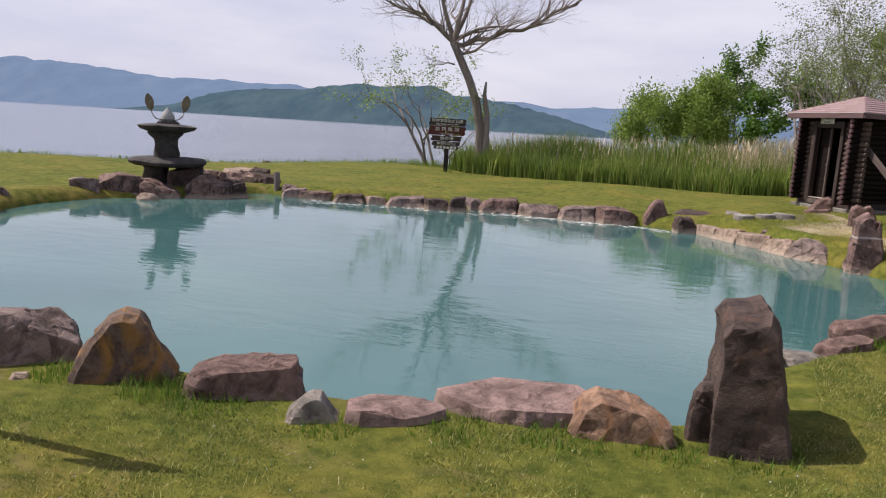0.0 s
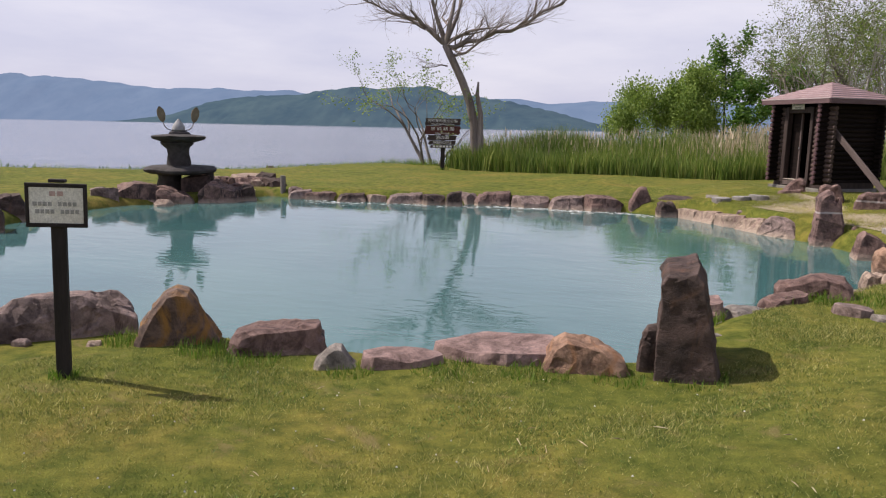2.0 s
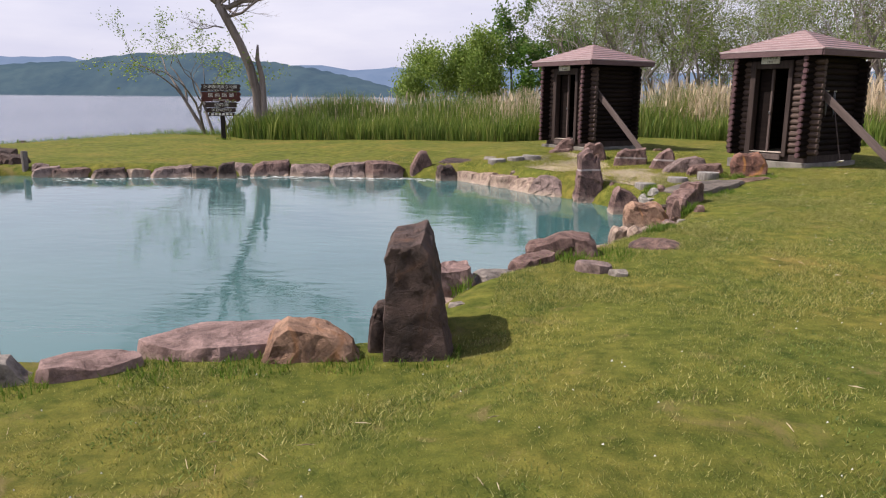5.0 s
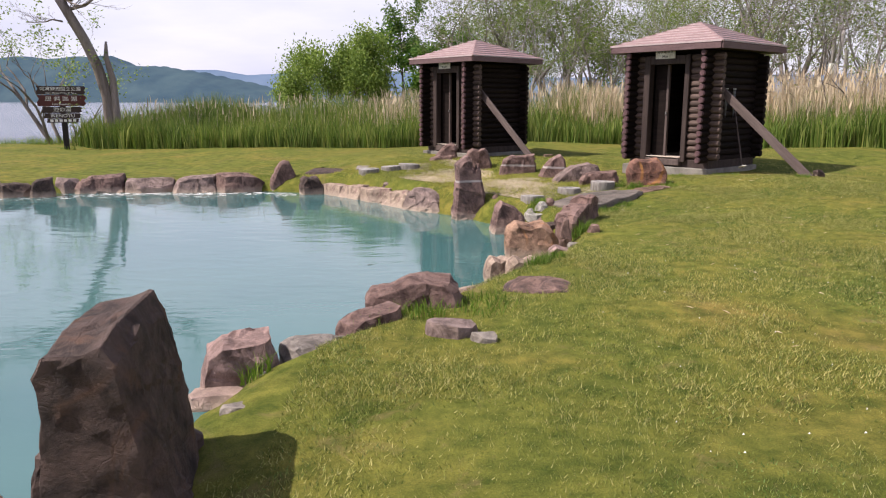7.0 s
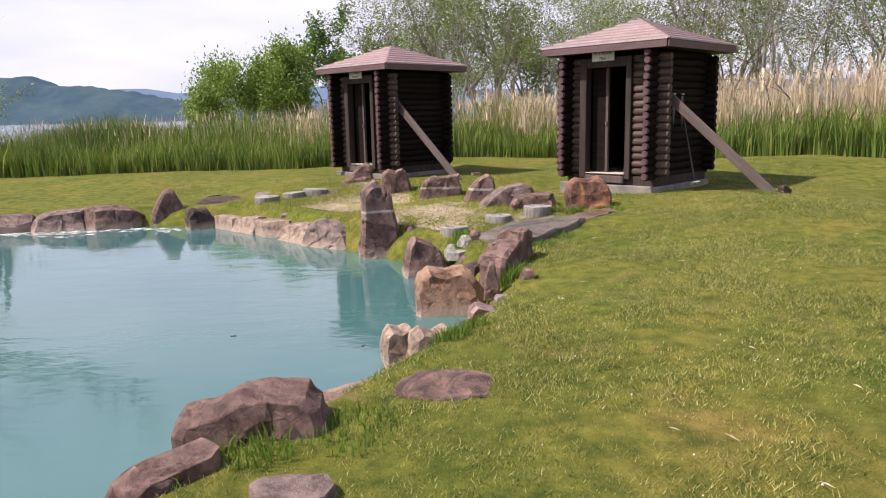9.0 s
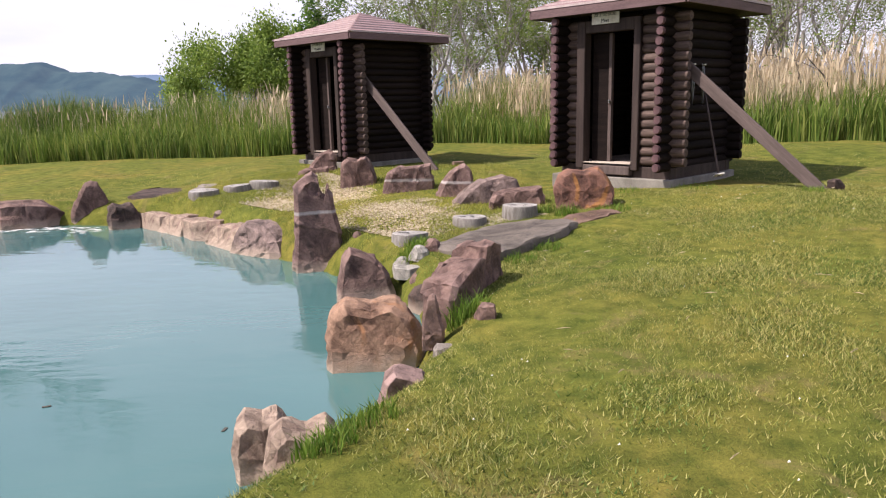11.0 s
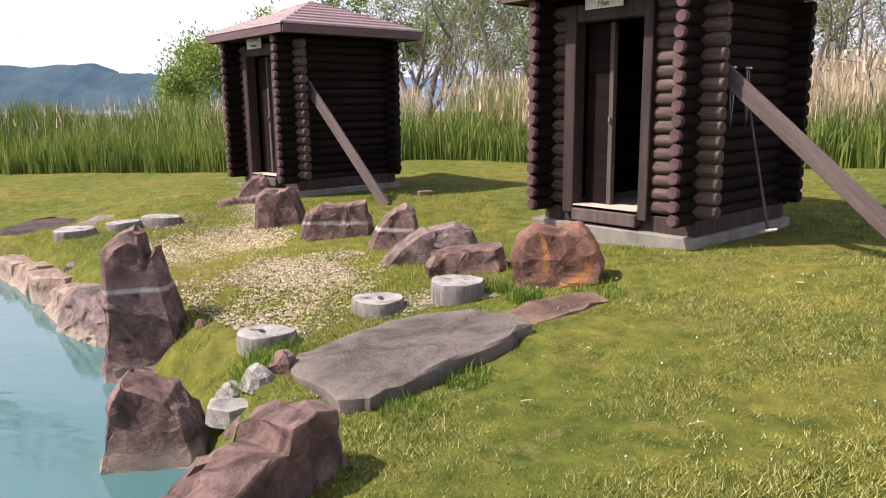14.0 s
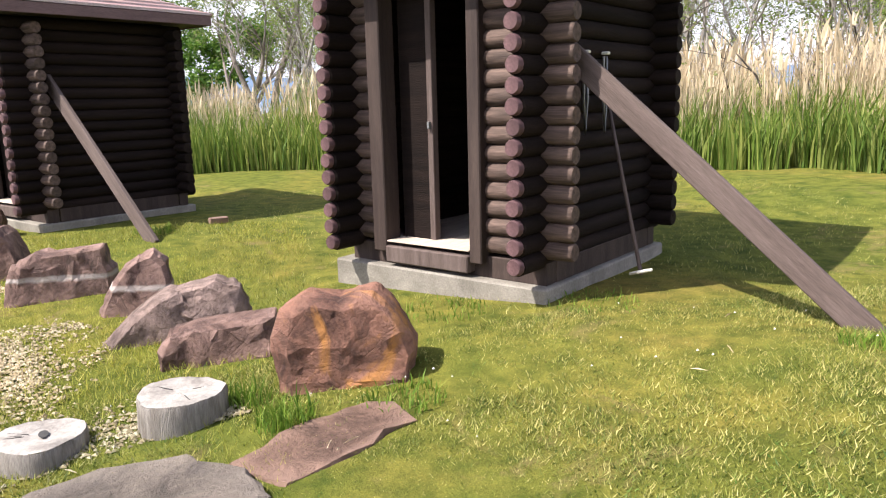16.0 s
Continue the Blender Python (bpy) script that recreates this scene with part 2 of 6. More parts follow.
def water_material(name, base, rough, ripples, spec=0.5, ior=1.33):
    m, t, b = material(name, rough, 0, spec)
    b.inputs["IOR"].default_value = ior
    tone = noise_tex(t, base[2], 4, 0.5, None, "Object", 0.4)
    r = ramp(t, [(0.3, base[0]), (0.7, base[1])])
    t.links.new(tone.outputs["Fac"], r.inputs["Fac"])
    t.links.new(r.outputs["Color"], b.inputs["Base Color"])
    last = None
    for scale, stretch, strength, distance in ripples:
        n = noise_tex(t, scale, 3, 0.5, stretch, "Object", 0.3)
        bp = nd(t, "ShaderNodeBump", Strength=strength, Distance=distance)
        t.links.new(n.outputs["Fac"], bp.inputs["Height"])
        if last:
            t.links.new(last.outputs["Normal"], bp.inputs["Normal"])
        last = bp
    t.links.new(last.outputs["Normal"], b.inputs["Normal"])
    return m


LAWN = lawn_material()
POND = water_material("milky_spring_water", ((0.045, 0.115, 0.116), (0.07, 0.154, 0.147), 0.3), 0.02,
                      [(1.1, (1, 1.8, 1), 0.1, 0.05), (4.5, (0.7, 1.7, 1), 0.16, 0.014)], 0.5, 1.55)
LAKE = water_material("lake_water", ((0.15, 0.16, 0.2), (0.22, 0.23, 0.27), 0.02), 0.12,
                      [(0.25, (1, 2.6, 1), 0.6, 0.5), (1.6, (1, 2.2, 1), 0.7, 0.12)])
BLADE = leaf_material("grass_blades", (0.05, 0.085, 0.016), (0.23, 0.25, 0.052), (0.52, 0.46, 0.2), 0.7, 0.3)
BLADE_YELLOW = leaf_material("thin_yellow_grass", (0.2, 0.23, 0.035), (0.33, 0.33, 0.06), (0.45, 0.4, 0.12), 0.7, 0.35)
CLOVER = leaf_material("clover_leaves", (0.045, 0.095, 0.016), (0.12, 0.19, 0.036), (0.24, 0.3, 0.08), 0.6, 0.3)
TUFT = leaf_material("long_grass", (0.07, 0.14, 0.015), (0.13, 0.22, 0.025), (0.22, 0.28, 0.05), 0.65, 0.35)
REED = leaf_material("green_reed_blades", (0.08, 0.14, 0.022), (0.15, 0.225, 0.04), (0.29, 0.31, 0.09), 0.55, 0.35)
STRAW = leaf_material("dry_reed_stalks", (0.4, 0.31, 0.21), (0.55, 0.44, 0.32), (0.68, 0.57, 0.44), 0.8, 0.25)
LEAF_LIGHT = leaf_material("willow_leaves", (0.12, 0.19, 0.035), (0.2, 0.29, 0.055), (0.3, 0.38, 0.09), 0.55, 0.4)
LEAF_DARK = leaf_material("broad_leaves", (0.045, 0.115, 0.018), (0.085, 0.17, 0.028), (0.15, 0.25, 0.04), 0.5, 0.4)
LEAF_GREY = leaf_material("sparse_spring_leaves", (0.11, 0.14, 0.05), (0.16, 0.19, 0.07), (0.23, 0.24, 0.11), 0.6, 0.45)
LEAF_OLIVE = leaf_material("olive_spring_leaves", (0.11, 0.17, 0.035), (0.17, 0.24, 0.05), (0.25, 0.31, 0.08), 0.6, 0.45)
BARK_SILVER = two_tone("silver_bark", (0.2, 0.18, 0.165), (0.38, 0.35, 0.33), 4, 45, 0.9, (1, 1, 0.2), 0.6, 0.02)
BARK_PALE = two_tone("weathered_bare_wood", (0.12, 0.095, 0.082), (0.33, 0.275, 0.245), 3, 40, 0.85, (1, 1, 0.12), 0.6, 0.02)
BARK_GREY = two_tone("grey_bark", (0.12, 0.10, 0.085), (0.26, 0.225, 0.2), 4, 45, 0.9, (1, 1, 0.2), 0.6, 0.02)
BARK_DARK = two_tone("dark_bark", (0.05, 0.042, 0.035), (0.12, 0.10, 0.085), 4, 45, 0.9, (1, 1, 0.2), 0.6, 0.02)
# dark stain taken near black: the side walls' shade is in the colour
LOG_SHADED = two_tone("shaded_stained_logs", (0.007, 0.0045, 0.004), (0.018, 0.011, 0.009), 5, 55, 0.85, (0.25, 3, 3), 0.5, 0.008, 0.12, "Object", 0.25)
LOG_END = two_tone("purple_brown_log_ends", (0.06, 0.03, 0.033), (0.12, 0.065, 0.068), 9, 60, 0.7, None, 0.4, 0.006, 0.3, "Object", 0.2)
# worn front logs, with the sunlight on them put into a paler tone
LOG_LIT_WORN = two_tone("lit_worn_logs", (0.032, 0.02, 0.016), (0.15, 0.10, 0.082), 7, 60, 0.75, (0.3, 4, 4), 0.6, 0.008, 0.3, "Object", 0.3)
BOARD_DARK = two_tone("dark_brown_boards", (0.03, 0.02, 0.018), (0.068, 0.047, 0.04), 4, 60, 0.7, (3, 3, 0.3), 0.4, 0.006)
BRACE = two_tone("weathered_brown_plank", (0.075, 0.053, 0.047), (0.14, 0.105, 0.095), 4, 60, 0.8, (4, 4, 0.35), 0.4, 0.006)
ROOF = two_tone("dusty_pink_roof_sheet", (0.22, 0.13, 0.125), (0.33, 0.215, 0.205), 3, 50, 0.6, None, 0.2, 0.004, 0.35, "Object", 0.06)
ROOF_EDGE = two_tone("pale_roof_lip", (0.36, 0.28, 0.27), (0.5, 0.4, 0.39), 5, 50, 0.6, None, 0.2, 0.003)
FASCIA = two_tone("purple_brown_fascia", (0.10, 0.06, 0.06), (0.16, 0.10, 0.10), 4, 50, 0.6, (0.4, 2, 2), 0.3, 0.004)
CONCRETE = two_tone("plinth_concrete", (0.15, 0.135, 0.115), (0.29, 0.265, 0.23), 4, 70, 0.9, None, 0.5, 0.006)
PALE_WOOD = two_tone("bare_floor_board", (0.38, 0.31, 0.25), (0.55, 0.47, 0.4), 3, 40, 0.8, (3, 0.3, 3), 0.3, 0.004)
SIGN_WHITE = two_tone("aged_white_board", (0.62, 0.58, 0.5), (0.78, 0.75, 0.68), 6, 60, 0.6, None, 0.15, 0.003)
INK = two_tone("dark_ink", (0.03, 0.03, 0.03), (0.07, 0.065, 0.06), 8, 60, 0.6, None, 0.1, 0.002)
FADED = two_tone("faded_red_ink", (0.45, 0.3, 0.26), (0.55, 0.4, 0.35), 8, 60, 0.6, None, 0.1, 0.002)
BLACK_WOOD = two_tone("black_brown_post", (0.014, 0.011, 0.010), (0.035, 0.027, 0.025), 5, 60, 0.7, (3, 3, 0.3), 0.4, 0.005)
FAINT = two_tone("faint_grey_ink", (0.3, 0.29, 0.27), (0.42, 0.4, 0.37), 8, 60, 0.6, None, 0.1, 0.002)
SIGN_RED = two_tone("maroon_sign_board", (0.07, 0.02, 0.018), (0.11, 0.035, 0.03), 5, 60, 0.6, (0.3, 3, 3), 0.3, 0.004)
SIGN_BROWN = two_tone("dark_brown_sign_board", (0.035, 0.022, 0.02), (0.06, 0.04, 0.035), 5, 60, 0.6, (0.3, 3, 3), 0.3, 0.004)
LETTER = two_tone("white_lettering", (0.7, 0.68, 0.64), (0.82, 0.8, 0.77), 8, 60, 0.6, None, 0.1, 0.001)
LANTERN = two_tone("dark_lantern_stone", (0.035, 0.03, 0.028), (0.085, 0.075, 0.07), 5, 50, 0.9, None, 0.7, 0.02)
PALE_STONE = two_tone("pale_lantern_cap", (0.3, 0.29, 0.28), (0.45, 0.44, 0.43), 5, 50, 0.85, None, 0.4, 0.01)
DRY_LEAF = two_tone("dry_brown_wings", (0.14, 0.11, 0.07), (0.26, 0.21, 0.14), 6, 50, 0.8, None, 0.3, 0.004)
STUMP_SIDE = two_tone("grey_stump_bark", (0.14, 0.12, 0.10), (0.36, 0.33, 0.3), 5, 50, 0.9, (4, 4, 0.5), 0.8, 0.02)
STUMP_TOP = two_tone("silvery_stump_top", (0.16, 0.14, 0.125), (0.46, 0.43, 0.4), 4, 45, 0.85, None, 0.6, 0.01)
METAL = material("grey_painted_steel", 0.45, 0.6, 0.5)[0]
METAL.node_tree.nodes["Principled BSDF"].inputs["Base Color"].default_value = (0.22, 0.22, 0.22, 1)
GRAVEL_MAT = leaf_material("pale_gravel", (0.2, 0.15, 0.09), (0.32, 0.26, 0.17), (0.5, 0.43, 0.33), 0.9, 0.0)
SLATE = rock_material("slab_stone", (0.10, 0.082, 0.07), (0.15, 0.125, 0.108), (0.06, 0.05, 0.045), False, 0.3, False)
SLATE_RED = rock_material("sunken_slab_stone", (0.12, 0.07, 0.052), (0.18, 0.11, 0.085), None, False, 0.5, False)


def hill_material(name, dark, light, haze_glow, scale):
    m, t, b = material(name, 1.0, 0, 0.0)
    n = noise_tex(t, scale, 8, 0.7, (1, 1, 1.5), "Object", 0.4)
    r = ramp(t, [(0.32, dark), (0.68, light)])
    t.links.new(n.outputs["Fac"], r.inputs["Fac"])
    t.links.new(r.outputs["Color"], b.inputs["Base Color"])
    # aerial haze over the slopes, put in as a faint blue emission
    b.inputs["Emission Color"].default_value = (*haze_glow, 1)
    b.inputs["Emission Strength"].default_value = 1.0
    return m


# haze of distance is mixed into these bluish tones and their emission
HILL_NEAR = hill_material("hazy_wooded_hill", (0.012, 0.03, 0.03), (0.04, 0.065, 0.055), (0.052, 0.072, 0.12), 0.012)
HILL_FAR = hill_material("hazy_distant_hill", (0.03, 0.05, 0.07), (0.06, 0.08, 0.10), (0.13, 0.175, 0.28), 0.008)


# ---- building helpers ----
def mesh_from(name, verts, faces, mats, smooth=False, sharp=None, mat_ids=None):
    me = bpy.data.meshes.new(name)
    me.from_pydata(verts, [], faces)
    for m in mats if isinstance(mats, (list, tuple)) else [mats]:
        me.materials.append(m)
    if mat_ids is not None:
        me.polygons.foreach_set("material_index", mat_ids)
    if smooth:
        me.polygons.foreach_set("use_smooth", [True] * len(me.polygons))
        if sharp:
            me.set_sharp_from_angle(angle=radians(sharp))
    me.update()
    return me


def from_bm(name, bm, mat, smooth=False, sharp=35):
    bmesh.ops.recalc_face_normals(bm, faces=bm.faces)
    me = bpy.data.meshes.new(name)
    bm.to_mesh(me)
    bm.free()
    me.materials.append(mat)
    if smooth:
        me.polygons.foreach_set("use_smooth", [True] * len(me.polygons))
        me.set_sharp_from_angle(angle=radians(sharp))
    return me


def put(name, me, parent=None, m=None, label=""):
    ob = new(name, me)
    if parent:
        ob.parent = parent
    if m is not None:
        ob.matrix_local = m
    if label:
        tagged(ob, label)
    return ob


def part(name, bm, mat, parent, label="", m=None, smooth=False):
    return put(name, from_bm(name, bm, mat, smooth), parent, m, label)


def box_bm(sx, sy, sz, bevel=0.006, at=(0, 0, 0), bm=None):
    own = bm is None
    bm = bm or bmesh.new()
    r = bmesh.ops.create_cube(bm, size=1, matrix=Matrix.Translation(at) @ Matrix.Diagonal((sx, sy, sz, 1)))
    if bevel and own:
        bmesh.ops.bevel(bm, geom=bm.edges[:], offset=bevel, segments=1, affect="EDGES")
    return bm


def log_bm(length, radius, seg=10, wobble=0.05, seed=0):
    """A round log along x with eased ends and a slightly uneven girth."""
    rnd = random.Random(seed)
    bm = bmesh.new()
    rings = []
    xs = [-length / 2, -length / 2 + 0.012] + [(-0.5 + (i + 1) / 4) * length for i in range(3)] + [length / 2 - 0.012, length / 2]
    for k, x in enumerate(xs):
        rr = radius * (0.86 if k in (0, len(xs) - 1) else 1) * (1 + rnd.uniform(-wobble, wobble))
        rings.append([bm.verts.new((x, rr * math.cos(a), rr * math.sin(a))) for a in [2 * math.pi * i / seg for i in range(seg)]])
    for a, b in zip(rings, rings[1:]):
        for i in range(seg):
            bm.faces.new((a[i], a[(i + 1) % seg], b[(i + 1) % seg], b[i]))
    bm.faces.new(rings[0][::-1])
    bm.faces.new(rings[-1])
    return bm


def inside_distance(px, py, poly):
    """Distance to a closed outline: positive inside, negative outside."""
    poly = np.array(poly, float)
    best = np.full(px.shape, 1e9)
    odd = np.zeros(px.shape, bool)
    for (x0, y0), (x1, y1) in zip(poly, np.roll(poly, -1, 0)):
        dx, dy = x1 - x0, y1 - y0
        s = np.clip(((px - x0) * dx + (py - y0) * dy) / (dx * dx + dy * dy), 0, 1)
        best = np.minimum(best, np.hypot(px - x0 - s * dx, py - y0 - s * dy))
        if y0 != y1:
            odd ^= ((y0 > py) != (y1 > py)) & (px < dx * (py - y0) / (y1 - y0) + x0)
    return np.where(odd, best, -best)


# ---- ground, pond and lake ----
WATER, LAKE_Z = -0.36, -0.42
POND_LINE = [(-8.5, 2.25), (-7, 2.3), (-5.5, 2.6), (-4.4, 2.75), (-3.3, 2.9), (-2.3, 3.45), (-1.5, 3.65), (-1.25, 4.4), (-1.05, 5.3),
             (-0.6, 6.0), (-0.1, 6.75), (0.5, 7.5), (1.0, 8.2), (1.35, 8.9), (1.6, 9.5), (1.75, 10.3), (1.65, 11.2), (1.32, 11.95), (0.85, 12.55),
             (0.35, 13.3), (-0.5, 14.1), (-1.4, 15.2), (-2.4, 16.3), (-3.1, 16.6), (-4.2, 16.9), (-6, 16.75), (-8, 16.4), (-9.5, 15.75),
             (-11.5, 15.2), (-13, 15.0), (-14.2, 15.0), (-14.1, 13.4), (-14.8, 11.9), (-15.5, 10.9), (-15.4, 9), (-14.6, 7), (-13.5, 5.6), (-11.5, 4), (-10, 2.9)]
LAND = [(-90, -80), (-55, -25), (-40, 0), (-33, 13), (-29.8, 17.5), (-26.3, 20.2), (-23.3, 24), (-22, 28), (-20, 31.5), (-15, 33), (-9.5, 34),
        (-8.8, 45), (-11, 70), (-14, 110), (-10, 200), (400, 900), (4000, 900), (4000, -4000), (-900, -4000)]
HEIGHTS = [(-0.1, -3.3, 0.22), (0.4, 0.4, 0.08), (0.8, 2.0, 0.06), (1.6, 4.8, 0.0), (2.3, 6.3, 0.04), (3.0, 8.4, 0.08), (3.6, 9.8, 0.12),
           (-1.4, 3.2, -0.27), (-4.0, 2.2, -0.28), (-6.5, 1.7, -0.26), (-5.2, 0.7, -0.13), (0.5, 5.6, -0.10), (1.8, 9.2, -0.08), (4.0, 13.5, 0.27),
           (4.9, 13.8, 0.37), (6.0, 12.7, 0.45), (2.0, 17.3, 0.38), (0.7, 18.0, 0.32), (-0.6, 19.5, 0.33), (-3.6, 17.9, -0.05), (-8.0, 17.4, -0.10),
           (-13.7, 26, -0.02), (-16.0, 13.5, -0.12)]
HEIGHTS += [(-4, 24.5, 0.15), (3, 23.5, 0.4), (10, 18, 0.55), (8, 5, 0.35), (5, -3, 0.35), (-10, -2, 0.1), (2.2, 14.2, 0.12), (0.2, 15.5, 0.08), (2.2, 11.55, -0.06), (2.75, 11.6, 0.02), (3.2, 12.0, 0.08), (3.55, 12.75, 0.23), (3.3, 12.65, 0.2), (3.85, 12.85, 0.26), (2.0, 12.4, -0.06), (1.6, 12.3, 0.04), (1.35, 12.55, 0.03), (2.3, 13.1, 0.07), (2.9, 13.2, 0.12), (-18, 20, -0.15), (6, 17, 0.42)]


def ground_z(px, py):
    px, py = np.asarray(px, float), np.asarray(py, float)
    top, low = np.zeros(px.shape), np.zeros(px.shape)
    for x, y, z in HEIGHTS:
        w = 1.0 / ((px - x) ** 2 + (py - y) ** 2 + 0.6) ** 1.6
        top, low = top + w * z, low + w
    z = top / low
    pond = inside_distance(px, py, POND_LINE)
    near = np.clip((pond + 0.35) / 0.35, 0, 1)
    z = z * (1 - near) + np.minimum(z, -0.27) * near
    s = np.clip((pond + 0.03) / 0.45, 0, 1)
    z = z * (1 - s) - 1.1 * s
    shore = inside_distance(px, py, LAND)
    s = np.clip((3.0 - shore) / 5.0, 0, 1)
    z = z * (1 - s) + (-0.9) * s
    s = np.clip((-2 - shore) / 30.0, 0, 1)
    return z * (1 - s) + -3.0 * s


def gz(x, y):
    return float(ground_z(np.array([x]), np.array([y]))[0])


def ground():
    xs = np.concatenate([-np.geomspace(4600, 40, 26), np.arange(-38, -17, 1.0), np.arange(-17, 8.01, 0.16), np.arange(9, 40, 1.2), np.geomspace(44, 4600, 24)])
    ys = np.concatenate([-np.geomspace(4600, 12, 26), np.arange(-10, -5, 0.6), np.arange(-5, 21, 0.16), np.arange(21, 40, 0.8), np.geomspace(42, 4600, 26)])
    gx, gy = np.meshgrid(xs, ys)
    z = ground_z(gx, gy)
    bumps = np.array([[noise.noise((x * 0.9, y * 0.9, 0.3)) * 0.02 + noise.noise((x * 2.7, y * 2.7, 3.3)) * 0.008 for x in xs] for y in ys])
    z = z + bumps * (np.abs(gx) < 60)
    nx, ny = len(xs), len(ys)
    verts = np.stack([gx, gy, z], -1).reshape(-1, 3).tolist()
    faces = [(j * nx + i, j * nx + i + 1, (j + 1) * nx + i + 1, (j + 1) * nx + i) for j in range(ny - 1) for i in range(nx - 1)]
    tagged(put("ground", mesh_from("ground", verts, faces, LAWN, True)), "short mown lawn, yellow-green with dry brown patches", "ground", "", "structure")


def water_sheet(name, line, z, mat, label, category):
    bm = bmesh.new()
    bm.faces.new([bm.verts.new((x, y, z)) for x, y in line])
    bmesh.ops.triangulate(bm, faces=bm.faces[:])
    ob = put(name, from_bm(name, bm, mat))
    tagged(ob, label, category, "", "structure")


ground()
water_sheet("water_pond", [(-19, 1), (3, 1), (3, 18), (-19, 18)], WATER, POND, "milky turquoise hot spring water, almost still", "water")
water_sheet("water_lake", [(-4600, -300), (-60, -300), (-16, 8), (-17.5, 27), (-13, 30), (30, 60), (500, 1200), (2500, 4600), (-4600, 4600)], LAKE_Z, LAKE,
            "wide grey-lilac lake with small waves", "water")


def hill(name, y0, stops, depth, mat, seed, label):
    """A wooded ridge beyond the lake: a slope from the far shore to an uneven crest and down behind."""
    n, k = 220, 14
    x0, x1 = stops[0][0], stops[-1][0]
    verts, faces = [], []
    for i in range(n + 1):
        x = x0 + (x1 - x0) * i / n
        h = np.interp(x, [s[0] for s in stops], [s[1] for s in stops])
        h *= 1 + 0.05 * noise.noise((x * 0.012, seed, 0))
        for j in range(k + 1):
            v = j / k
            rise = math.sin(min(v / 0.72, 1) * math.pi / 2) if v < 0.72 else math.cos((v - 0.72) / 0.28 * math.pi / 2)
            z = h * rise * (1 + 0.22 * (1 - v) * noise.noise((x * 0.006, v * 3, seed)))
            z += 4.5 * noise.noise((x * 0.05, v * 9, seed + 5)) * min(1, h / 40) * (0.3 if j in (0, k) else 1)
            verts.append((x + 30 * noise.noise((v * 4, x * 0.01, seed)), y0 + depth * v, z + LAKE_Z - (2 if j in (0, k) else 0)))
    for i in range(n):
        for j in range(k):
            a = i * (k + 1) + j
            faces.append((a, a + k + 1, a + k + 2, a + 1))
    tagged(put(name, mesh_from(name, verts, faces, mat, True)), label, "hill", "", "structure")


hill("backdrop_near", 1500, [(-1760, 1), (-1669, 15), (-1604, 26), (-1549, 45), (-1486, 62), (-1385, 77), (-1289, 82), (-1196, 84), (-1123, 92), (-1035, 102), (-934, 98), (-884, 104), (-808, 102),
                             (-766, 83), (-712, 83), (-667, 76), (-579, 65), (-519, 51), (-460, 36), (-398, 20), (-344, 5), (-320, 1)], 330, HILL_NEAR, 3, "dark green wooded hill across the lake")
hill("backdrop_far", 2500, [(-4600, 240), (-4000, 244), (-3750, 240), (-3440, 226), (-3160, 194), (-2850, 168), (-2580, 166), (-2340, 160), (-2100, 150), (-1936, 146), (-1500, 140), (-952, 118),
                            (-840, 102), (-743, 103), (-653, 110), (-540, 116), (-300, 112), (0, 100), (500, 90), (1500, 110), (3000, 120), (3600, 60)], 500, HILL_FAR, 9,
     "distant mountains beyond the lake, blue haze put into their colour")


